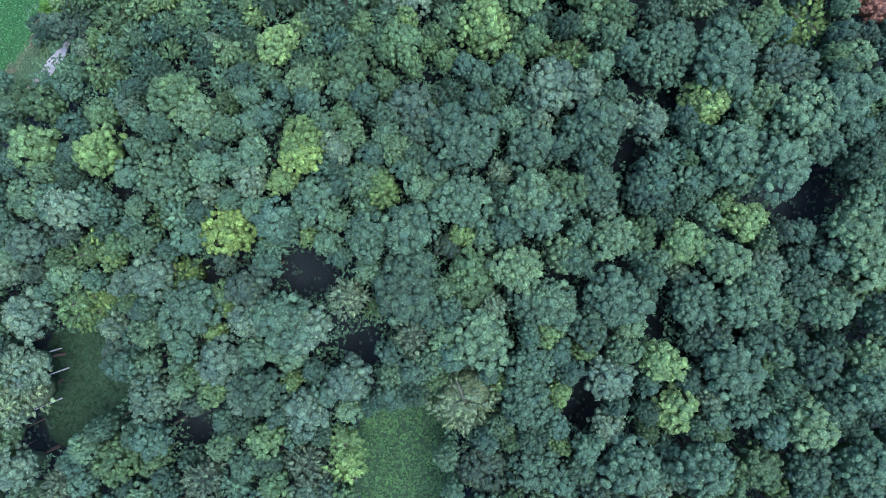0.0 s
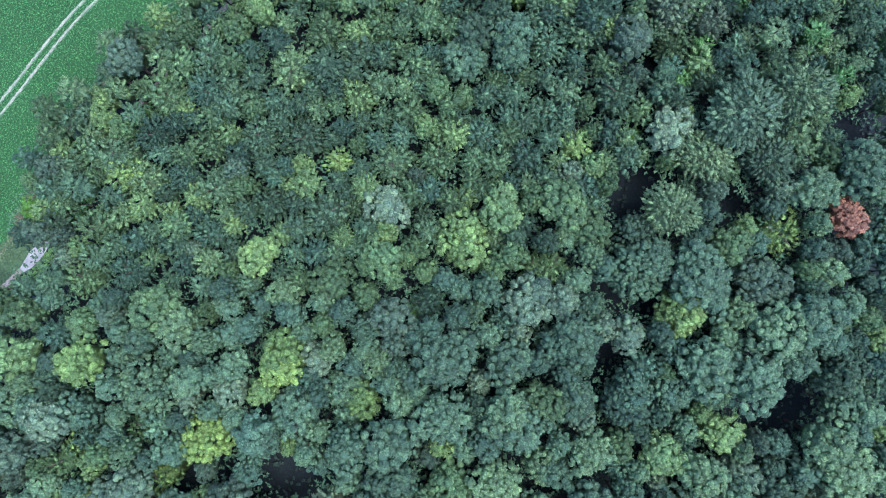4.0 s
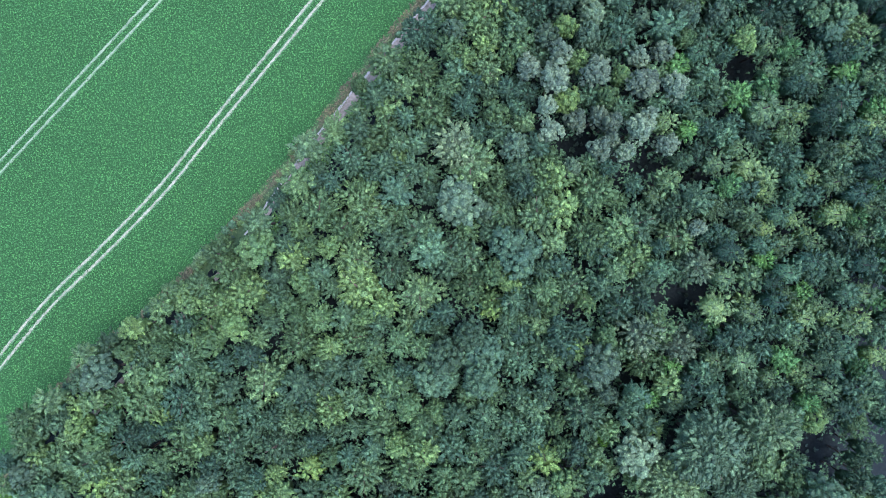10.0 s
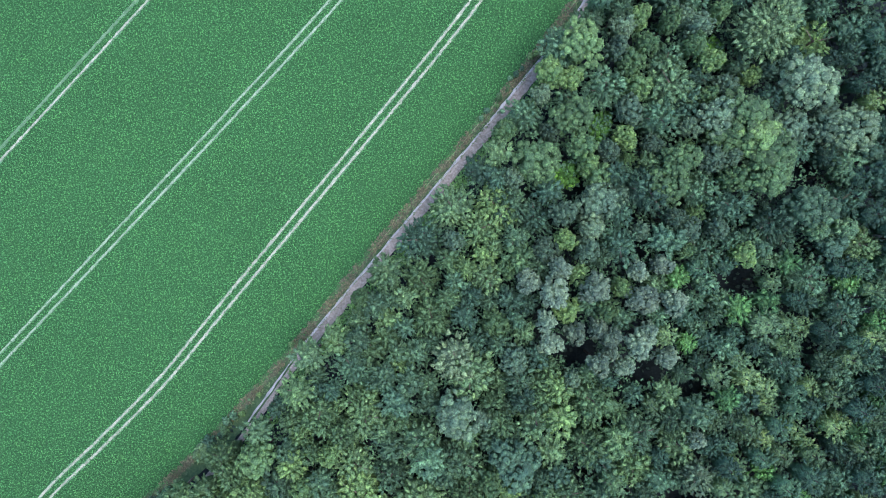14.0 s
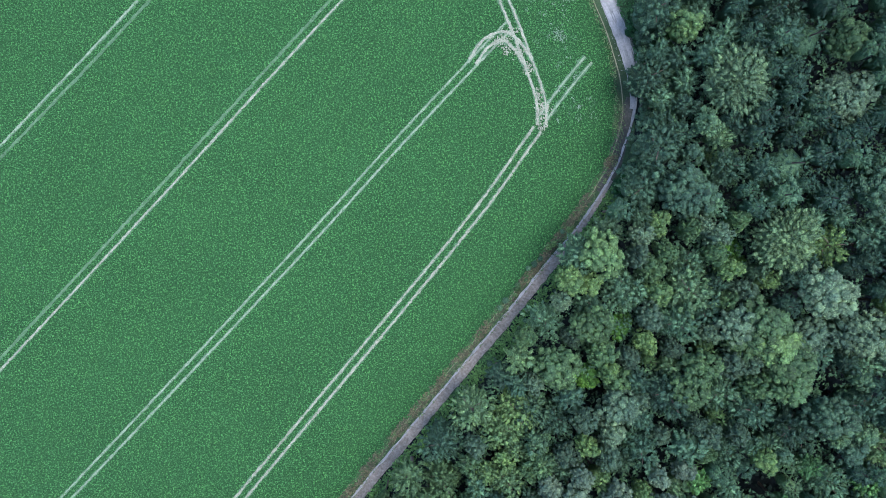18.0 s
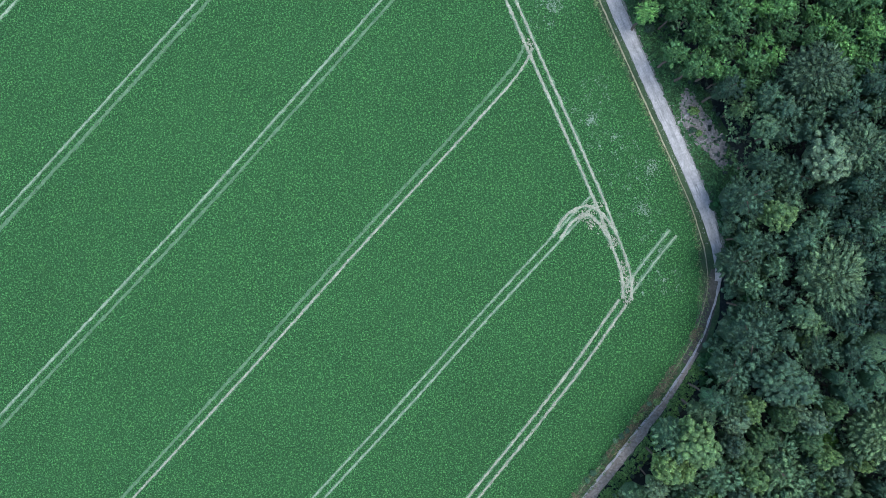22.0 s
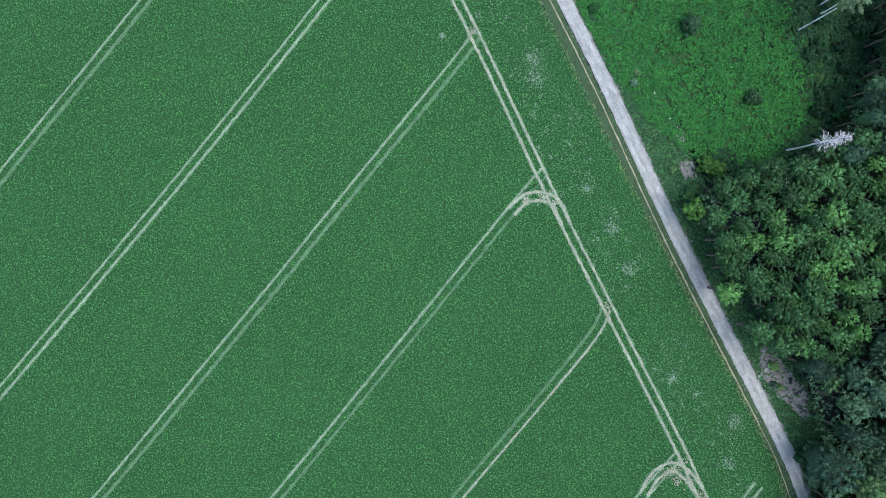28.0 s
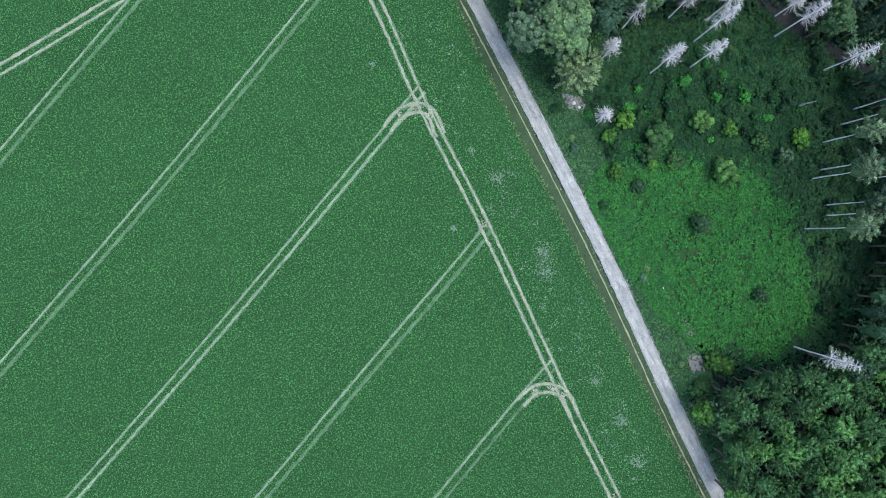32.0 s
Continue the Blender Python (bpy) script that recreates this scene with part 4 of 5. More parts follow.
SEEN_ASH_0 = [(-34.9, 12.6, 3.5), (60.5, 31.1, 6.0), (-5.8, 25.6, 4.5), (20.3, 29.4, 4.5), (-52.5, -4.7, 4.2), (-35.1, -6.7, 4.2), (-6.4, 45.4, 4.5), (36.9, 74.7, 4.0), (17.9, 28.2, 4.5), (25.0, 28.3, 4.0), (11.6, 103.5, 4.5), (36.2, 141.8, 4.0), (77.2, 154.8, 5.5), (56.6, 156.6, 4.0), (29.3, -23.3, 4.8), (29.4, -32.5, 3.8), (7.2, -40.7, 5.8), (-17.1, -23.3, 4.5), (-25.2, -14.1, 5.2), (-35.4, -12.5, 4.0), (-40.7, -20.2, 5.0), (-25.4, -29.5, 5.0), (-35.6, -26.4, 4.8), (-54.3, -27.4, 5.5), (-76.9, -11.9, 4.8), (-77.1, -21.2, 4.5), (-78.8, -40.0, 4.5), (57.0, -4.3, 5.5), (75.7, 196.7, 6.2), (55.0, 219.2, 4.8)]
SEEN_LIME_0 = [(24.2, 20.4, 4.5), (37.2, 12.3, 4.5), (-23.2, 8.5, 5.5), (-14.0, 12.5, 4.5), (21.8, 94.8, 5.5), (15.8, 76.2, 5.0), (7.8, 72.2, 5.0), (-30.0, 5.2, 4.0), (-71.1, 8.6, 4.8), (-76.2, 9.7, 4.5), (-63.8, 8.6, 4.5), (36.2, 9.7, 5.0), (45.1, 11.6, 4.8), (47.5, 180.0, 5.5)]
SEEN_ROWAN_0 = [(64.9, 40.0, 5.5), (20.3, 34.4, 3.2), (-52.3, 5.6, 2.5), (-68.6, -9.8, 4.2), (-64.8, 1.0, 3.0), (27.9, 56.6, 3.5), (17.8, 85.8, 2.8), (-15.5, 54.0, 3.0), (23.0, 34.4, 3.5), (17.9, 84.2, 2.5), (54.0, 139.9, 1.8), (42.0, 149.7, 1.6), (-49.7, -4.8, 4.5), (-65.3, -9.8, 4.5), (-18.4, -39.8, 4.2), (-12.9, -11.1, 2.5)]
SEEN_HAZEL_0 = [(-1.8, 26.6, 1.6), (36.9, 155.1, 2.4), (30.5, 146.0, 2.4), (55.5, 170.1, 2.0)]
SEEN_WILLOW_0 = [(0.0, 323.4, 4.6), (-17.3, -8.8, 4.2), (-5.9, -16.2, 4.5), (-44.2, -41.9, 4.5), (-25.6, -39.8, 4.8)]
SEEN_HORNBEAM_0 = [(-5.4, 53.5, 4.5), (-17.6, 44.3, 5.5), (-27.7, 46.3, 4.0), (-23.6, 70.7, 5.0), (-17.0, 70.7, 3.5), (12.8, 93.8, 4.5), (4.7, 86.8, 5.0), (34.9, 65.7, 5.0), (47.8, 80.7, 4.0), (51.7, 97.7, 4.5), (53.6, 104.6, 3.2), (52.7, 91.7, 4.2), (-56.4, 55.4, 5.0), (-51.3, 50.8, 4.5), (-36.9, 49.3, 4.5), (-21.6, 58.5, 5.0), (-29.7, 58.5, 4.2), (4.7, 97.8, 4.8), (16.4, 127.7, 4.0), (-15.7, 113.4, 3.2), (-5.5, 102.3, 4.5), (13.6, 110.6, 5.8), (-7.5, 93.1, 4.5), (-0.4, 91.1, 4.0), (25.7, 101.6, 4.8), (43.8, 99.8, 5.0), (50.8, 102.9, 4.0), (32.0, 88.5, 4.0), (48.6, 162.5, 5.5), (10.0, 140.8, 4.8)]
SEEN_BIRCH_0 = [(-47.1, 66.6, 5.0), (-6.4, 87.8, 5.5), (-17.5, 77.7, 4.5), (-7.4, 78.7, 4.0), (-2.3, 62.6, 3.2), (-11.4, 65.6, 4.0), (33.0, 52.6, 3.0), (-29.7, 90.9, 4.0), (-26.6, 86.8, 4.5), (43.7, 93.7, 4.5), (45.8, 74.7, 4.0), (49.9, 70.7, 3.0), (-59.5, 43.1, 4.8), (-38.9, 57.4, 4.0), (-62.7, 32.8, 4.0), (-9.4, 98.9, 4.0), (-6.4, 104.9, 4.5), (-17.5, 106.9, 3.2), (34.8, 97.7, 4.5), (40.2, 98.7, 3.5), (29.8, 102.7, 3.2), (2.7, 54.5, 4.5), (15.4, 136.7, 4.5), (-1.6, 128.6, 3.5), (4.4, 127.6, 4.0), (6.5, 120.6, 4.5), (-10.6, 116.4, 3.0), (-13.7, 102.2, 4.5), (-32.0, 93.8, 3.8), (-32.0, 84.6, 4.0)]
SEEN_BIRCH_1 = [(13.8, 88.3, 4.0), (35.7, 105.8, 5.0), (18.0, 140.9, 4.5)]
SEEN_ELM_0 = [(22.8, 74.7, 4.2), (-44.1, 51.3, 3.8), (-49.2, 59.4, 4.0), (-39.0, 41.1, 4.2), (0.7, 28.1, 4.0), (-54.4, 33.9, 4.5), (-38.9, 66.6, 4.5), (-38.9, 73.7, 4.5), (18.9, 54.6, 4.5), (10.8, 58.6, 4.5), (21.9, 62.7, 4.0), (4.4, 134.6, 4.5), (-7.6, 111.4, 4.0), (0.5, 105.4, 3.5), (6.6, 95.3, 3.5), (36.9, 95.7, 4.5), (41.1, 84.5, 4.0), (45.0, 143.8, 5.5), (54.9, 143.9, 4.5), (40.3, 133.9, 4.5), (48.2, 134.9, 3.5), (56.1, 133.0, 4.0), (46.8, 156.6, 4.5), (37.8, 162.5, 5.0), (69.8, 136.1, 4.0), (79.5, 142.0, 4.5), (74.0, 128.2, 4.5), (70.4, 112.2, 4.0), (80.0, 122.3, 4.5), (29.9, 169.0, 5.0)]
SEEN_ELM_1 = [(42.6, 187.9, 5.8), (35.7, 188.9, 4.0), (40.6, 181.0, 5.2), (41.5, 200.7, 4.5), (42.4, 212.5, 5.0), (51.1, 216.3, 4.5), (23.0, 157.0, 4.0), (31.9, 159.1, 4.0), (48.7, 167.1, 4.0), (51.7, 159.1, 4.0), (25.0, 138.9, 4.0), (59.8, 141.1, 4.5), (66.7, 138.2, 4.5), (55.4, 184.9, 4.5), (65.8, 212.4, 3.8)]
SEEN_LARCH_0 = [(65.3, 120.1, 3.5), (57.2, 102.0, 2.2), (63.8, 100.1, 2.5), (78.5, 107.3, 2.6), (78.6, 101.7, 2.4), (57.6, 110.6, 2.8), (63.5, 110.1, 2.8), (58.1, 84.8, 3.3), (64.1, 83.8, 3.0), (73.6, 83.0, 2.6), (82.6, 82.1, 2.6), (69.8, 96.1, 2.6), (74.8, 96.6, 2.2)]
SEEN_SPRUCE_0 = [(66.1, 184.9, 4.8), (69.7, 207.5, 4.5)]
FIRST = {"maple": SEEN_MAPLE_0 + SEEN_MAPLE_1, "sycamore": SEEN_SYCAMORE_0, "oak": SEEN_OAK_0 + SEEN_OAK_1, "ash": SEEN_ASH_0, "lime": SEEN_LIME_0, "rowan": SEEN_ROWAN_0, "hazel": SEEN_HAZEL_0, "willow": SEEN_WILLOW_0, "hornbeam": SEEN_HORNBEAM_0, "birch": SEEN_BIRCH_0 + SEEN_BIRCH_1, "elm": SEEN_ELM_0 + SEEN_ELM_1, "larch": SEEN_LARCH_0, "spruce": SEEN_SPRUCE_0}
PAD = np.array([(-80.5, 38.0), (-70.0, 36.0)])
for kind, spots in [("willow", [(3.7, -28.1, 8.3)]), *FIRST.items(), *STANDS.items()]:
    for x, y, r in spots:
        if inside(np.array([(x - 0.8, y + 0.8)]), outline)[0] or near(np.array([(x, y)]), EDGE[::3])[0] < 1.2 + 0.5 * r or math.hypot(x - 39, y - 224.5) < 2.5 + 0.5 * r or near(np.array([(x, y)]), PAD)[0] < 1.6 + 0.8 * r or (x < -76 and 38 < y < 52):
            continue
        if all(math.hypot(x - a, y - b) > 0.5 * max(r, c) for a, b, c in PLACED):
            plant(kind, x, y, r)

# the rest of the wood, stand by stand
WOOD_EDGE = [(-97, -20), (-84, 20), (-77.4, 46.0), (-67.5, 64), (-53.5, 78.5), (-41.0, 88.0), (-20, 111.5), (-6, 130.5), (4.0, 138), (20.6, 156), (29.5, 172.7), (38.5, 189),
             (43.5, 202), (43, 212), (38, 232), (25, 250), (20, 262)]
WOOD = WOOD_EDGE + [(30, 268), (47, 270), (52, 285), (52, 320), (44, 336), (8, 335), (-2, 322), (-14, 345), (-20, 352), (62, 352), (64, 285), (72, 262), (93, 222), (94, 150), (94, 90), (86, 40), (86, -56), (-90, -56)]


def mixture(x, y):
    """The kinds that grow at a place, their shares, and the crown radii."""
    if x > 44 and y > 268:
        return (("spruce", 0.6), ("elm", 0.4)), 1.8, 2.6
    if y > 330:
        return (("oak", 0.4), ("spruce", 0.3), ("elm", 0.3)), 2.2, 3.2
    if y > 232:
        return (("fir", 1.0),), 1.6, 2.4
    if y > 176:
        return (("elm", 0.35), ("lime", 0.3), ("spruce", 0.25), ("hornbeam", 0.1)) if x < 54 else (("spruce", 0.92), ("elm", 0.08)), 2.0, 3.2
    if y > 132:
        return (("maple", 0.3), ("ash", 0.25), ("elm", 0.25), ("hornbeam", 0.2)) if x < 64 else (("lime", 0.3), ("spruce", 0.3), ("elm", 0.4)), 2.0, 2.9
    if x > 43 and y > 66:
        return (("larch", 0.14), ("spruce", 0.14), ("fir", 0.2), ("elm", 0.3), ("hornbeam", 0.22)), 1.9, 2.7
    if y > 31 + max(0, x + 20) * 0.24:
        return (("hornbeam", 0.36), ("birch", 0.28), ("elm", 0.22), ("ash", 0.03), ("maple", 0.11)), 2.0, 2.9
    return (("oak", 0.2), ("lime", 0.45), ("maple", 0.1), ("elm", 0.1), ("ash", 0.15)), 2.3, 3.5


gaps = np.array(GAPS0 + GAPS1 + GAPS9)
cand = np.stack([rng.uniform(-97, 100, 45000), rng.uniform(-62, 350, 45000)], 1)
cand = cand[inside(cand, WOOD) & ~inside(cand + (-0.8, 0.8), outline)]
for g in GLADES + [CLEARING]:
    cand = cand[~inside(cand, g)]
cand = cand[(near(cand, EDGE[::3]) > 3.0) | (cand[:, 1] < 78)]
cand = cand[near(cand, WOOD_PATH[::3]) > 3.0]
to_road = near(cand, ROAD[::4])
cand = cand[to_road > np.where(cand[:, 1] > 196, np.where(cand[:, 1] < 213, 2.7, 3.6), np.where(cand[:, 1] > 88, 2.0, 0.4))]
cand = cand[(near(cand, PAD) > 4.0) & ((cand[:, 0] > -76) | (cand[:, 1] < 38))]
held = np.zeros((4000, 3))
held[:len(PLACED)] = PLACED
count = chosen = len(PLACED)
for x, y in cand:
    if count >= 2200:
        break
    kinds, lo, hi = mixture(x, y)
    r = float(rng.uniform(lo, hi))
    if (np.hypot(gaps[:, 0] - x, gaps[:, 1] - y) < gaps[:, 2] + r * 0.6).any():
        continue
    h = held[:count]
    if (np.hypot(h[:, 0] - x, h[:, 1] - y) < np.where(np.arange(count) < chosen, 0.65, 0.575) * (h[:, 2] + r)).any():
        continue
    pick, acc = rng.uniform(), 0.0
    for kind, share in kinds:
        acc += share
        if pick <= acc:
            break
    plant(kind, float(x), float(y), r)
    held[count] = (x, y, r)
    count += 1
print("trees", USED, count)

# ---- the clearing, the track's margin and the dead spruces ----


def tufts(name, points, size, mat, lift, label, category, blades=2, narrow=0.7):
    """Low growth: leaf sprays or blades at many points, in one mesh."""
    n = len(points)
    out = []
    for _ in range(blades):
        a, k = rng.uniform(0, 6.28, n), size * rng.uniform(0.6, 1.4, (n, 1))
        c, s = np.cos(a), np.sin(a)
        hgt = np.array([lift * (0.6 + 0.8 * noise.noise((x * 0.45, y * 0.45, 3.0))) for x, y in points]) + rng.uniform(-0.1, 0.1, n)
        mid = np.stack([points[:, 0] + rng.uniform(-0.25, 0.25, n), points[:, 1] + rng.uniform(-0.25, 0.25, n), np.maximum(0.15, hgt)], 1)
        u = np.stack([c, s, rng.uniform(-0.5, 0.5, n)], 1) * k
        v = np.stack([-s, c, rng.uniform(-0.5, 0.5, n)], 1) * k * narrow
        out.append(np.stack([mid - u, mid - v, mid + u, mid + v], 1))
    return tagged(new(name, quads_mesh(name, np.concatenate(out), mat)), label, category, kind="stuff")


def scatter(outline, per_m2):
    o = np.array(outline)
    lo, hi = o.min(0), o.max(0)
    n = int(np.prod(hi - lo) * per_m2)
    p = lo + rng.uniform(0, 1, (n, 2)) * (hi - lo)
    return p[inside(p, outline)]


EARTH_PATCHES = [[(33.9, 232.2), (34.0, 227.8), (37.5, 223.3), (42.3, 217.7), (42.9, 223.1), (38.7, 229.8), (35.0, 234.3)], [(19.6, 276.4), (22.2, 275.6), (22.6, 273.2), (20.2, 273.0)], [(20.4, 270.3), (23.2, 269.9), (23.8, 266.8), (21.2, 266.6)],
                 [(-1.0, 322), (2.8, 321), (3.2, 318.5), (0, 318.8)]]
SHADED = []
bright = [(2, 303), (8, 289), (15, 278), (24, 270), (38, 265), (49, 276), (44, 298), (38, 307), (20, 310), (10, 312)]
rim_line = np.array(bright + bright[:1], float)
lush = scatter(bright, 9)
lush = lush[near(lush, rim_line) > 4.5 * rng.uniform(0, 1, len(lush)) ** 1.5 * (lush[:, 0] > 24)]
TRAIL = curve_through([(18.0, 295.6), (19.1, 291.8), (20.8, 288.9), (24.5, 288.2), (26.3, 287.6), (24.7, 283.1), (25.0, 280.8)])
lush = lush[near(lush, TRAIL) > rng.uniform(0.1, 0.5, len(lush))]
hollow = np.array([noise.noise((x * 0.55, y * 0.55, 6.0)) + 0.5 * noise.noise((x * 1.3, y * 1.3, 2.0)) for x, y in lush])
lush = lush[hollow > -0.42 + rng.uniform(-0.1, 0.1, len(lush))]
tufts("brambles", lush, 0.27, LEAF["bramble"], 0.6, "bright green bramble thicket filling the clearing", "brambles", 3)
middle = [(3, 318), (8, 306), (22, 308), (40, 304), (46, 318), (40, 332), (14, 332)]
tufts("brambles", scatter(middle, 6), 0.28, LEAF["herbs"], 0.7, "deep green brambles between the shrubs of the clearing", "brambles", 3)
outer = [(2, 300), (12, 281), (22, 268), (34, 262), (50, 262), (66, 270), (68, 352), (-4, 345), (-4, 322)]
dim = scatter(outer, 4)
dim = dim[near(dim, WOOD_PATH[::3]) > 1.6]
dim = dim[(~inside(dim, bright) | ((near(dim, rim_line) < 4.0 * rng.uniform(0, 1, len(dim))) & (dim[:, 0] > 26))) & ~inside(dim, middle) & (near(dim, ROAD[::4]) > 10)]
tufts("undergrowth", dim, 0.36, LEAF["rim"], 0.9, "green undergrowth round the clearing's rim, leaves darkened for the shade there", "undergrowth", 3)
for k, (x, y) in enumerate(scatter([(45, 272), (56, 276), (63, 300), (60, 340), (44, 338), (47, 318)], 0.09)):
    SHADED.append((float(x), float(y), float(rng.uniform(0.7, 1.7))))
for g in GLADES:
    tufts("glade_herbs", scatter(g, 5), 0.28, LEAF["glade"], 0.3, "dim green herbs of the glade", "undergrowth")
margin = [tuple(p) for p in offset(upper, -2.0)[::6]] + [tuple(p) for p in offset(upper, -9.0)[::-6]]
herbs_at = scatter(margin, 8)
for o in EARTH_PATCHES:
    herbs_at = herbs_at[~inside(herbs_at, o)]
tufts("track_herbs", herbs_at, 0.26, LEAF["trackside"], 0.35, "green herbs beside the gravel track", "undergrowth")
side_strip = [tuple(p) for p in offset(lower, -0.8)[::6]] + [tuple(p) for p in offset(lower, -3.6)[::-6]]
side_pts = scatter(side_strip, 11)
side_pts = side_pts[near(side_pts, first) > 1.6]
tufts("track_herbs", side_pts, 0.26, LEAF["verge_herbs"], 0.4, "fresh green herbs between track and wood", "undergrowth")
for stretch, inner_side, outer_side in ((verge_line[verge_line[:, 1] < 198], 0.6, -1.4), (verge_line[verge_line[:, 1] > 197], 0.75, -0.15)):
    verge_band = [tuple(p) for p in offset(stretch, inner_side)[::6]] + [tuple(p) for p in offset(stretch, outer_side)[::-6]]
    tufts("verge_grass", scatter(verge_band, 5), 0.26, LEAF["grass"], 0.3, "rough mixed grass on the field's verge", "grass", 2, 0.3)


def spots(name, places, mat, z, label, spread=1.0):
    """Irregular flat blotches about the places (x, y, radius), in one mesh."""
    verts, faces = [], []
    for x, y, r in places:
        k, base = 6, len(verts)
        sq, tilt = rng.uniform(0.25, 0.65), rng.uniform(0, 3.1)
        verts.append((x, y, z + 0.01))
        for i in range(k):
            a = 2 * math.pi * i / k
            rr = r * rng.uniform(0.3, 1.25)
            u, v = rr * math.cos(a), rr * sq * math.sin(a)
            verts.append((x + u * math.cos(tilt) - v * math.sin(tilt), y + u * math.sin(tilt) + v * math.cos(tilt), z))
        faces += [(base, base + 1 + i, base + 1 + (i + 1) % k) for i in range(k)]
    return tagged(new(name, mesh_of(name, verts, faces, mat)), label, "bare patch", kind="stuff")


THIN = [(26.9, 210.8, 1.0), (9.8, 250.2, 1.1), (2.5, 266.3, 0.9), (6.9, 258.4, 1.3), (-6.0, 288.0, 1.8), (-37.0, 329.5, 0.5), (-23.2, 297.2, 0.5), (-18.8, 311.8, 0.6), (-14.2, 306.4, 1.2), (-6.1, 291.7, 1.4), (28.4, 218.9, 1.3), (17.0, 228.5, 1.0)]
blots = []


def flecks(into, x, y, spread, count, lo, hi):
    into += [(x + rng.normal(0, spread), y + rng.normal(0, spread), rng.uniform(lo, hi)) for _ in range(count)]


for x, y, r in THIN:
    flecks(blots, x, y, r * 0.62, int(120 * r), 0.07, 0.24)
band = [tuple(p) for p in offset(HEADLAND, -1.5)[::5]] + [tuple(p) for p in offset(HEADLAND, -11)[::-5]]
pale = []
for x, y in scatter(band, 0.26):
    if noise.noise((x * 0.09, y * 0.09, 2.0)) > -0.25:
        flecks(blots if rng.uniform() < 0.5 else pale, x, y, rng.uniform(0.15, 0.6), int(rng.integers(4, 13)), 0.08, 0.27)
inner = [tuple(p) for p in offset(HEADLAND, 1.5)[::5]] + [tuple(p) for p in offset(HEADLAND, 7)[::-5]]
for x, y in scatter(inner, 0.022):
    flecks(pale, x, y, 0.45, 8, 0.06, 0.17)
for x, y in scatter([(-120, 120), (10, 200), (0, 240), (-60, 345), (-120, 345)], 0.003):
    flecks(blots, x, y, 0.2, 3, 0.06, 0.15)
spots("thin_patches", blots, PALE_CROP, 0.33, "scattered pale thin patches in the green crop")
worn, faint = [], []
for x, y, r in [(24.0, 195.2, 0.9), (23.4, 197.5, 0.8), (23.0, 199.8, 0.7), (16.5, 210.5, 0.9), (19.0, 208.0, 0.9), (14.5, 209.8, 0.8), (21, 204.5, 0.8), (5.0, 243.0, 0.6), (-6.0, 265.2, 0.9), (-4.0, 263.7, 0.7),
                (-9.2, 264.8, 0.6), (-17.3, 297.5, 0.6), (-29.0, 320.6, 1.0), (-26.6, 319.4, 0.8), (-32, 319.4, 0.6), (23.6, 193.4, 0.7), (24.6, 196.8, 0.6), (17.8, 211.4, 0.8), (16.6, 208.2, 0.7)]:
    flecks(worn, x, y, r * 0.75, int(60 * r), 0.1, 0.34)
for k, line in enumerate([curve_through(p, 0.5) for p in TRAMS] + [curve_through(HEADLAND[::3], 0.5)]):
    heavy = k in (0, len(TRAMS))
    for side in (0.82, -0.82):
        for x, y in offset(line, side)[::1 if heavy else 2]:
            flecks(worn if heavy else faint, x, y, 0.2 if heavy else 0.17, 1, 0.06, 0.18)
spots("sparse_patches", pale, SPARSE, 0.325, "faint pale flecks where the crop stands thin")
spots("faint_patches", faint, FADED, 0.345, "faint pale patches along the older wheel tracks")
spots("trampled_patches", worn, CHALK, 0.34, "trampled chalky patches along the wheel tracks")

litter = []
for o in EARTH_PATCHES:
    for x, y in scatter(o, 3.0):
        flecks(litter, x, y, 0.5, 1, 0.08, 0.35)
for o in EARTH_PATCHES:
    tufts("weeds", scatter(o, 1.3), 0.22, LEAF["trackside"], 0.3, "sparse green weeds on the bare earth", "undergrowth")
spots("loose_rubble", litter, RUBBLE, 0.2, "pale rubble and dry sticks strewn on bare earth")
for k, o in enumerate(EARTH_PATCHES):
    tagged(new("bare_earth", patch_mesh("bare_earth", o, 0.09, EARTH, 0.4, k)), "patch of bare grey earth beside the track", "bare earth", kind="structure")
tagged(strip_object("footpath", curve_through([(32.5, 226.6), (34.8, 228.4), (36.6, 230.2)]), 0.5, 0.11, GRAVEL, ragged=0.2, seed=3), "short worn path off the gravel track", "path", kind="structure")


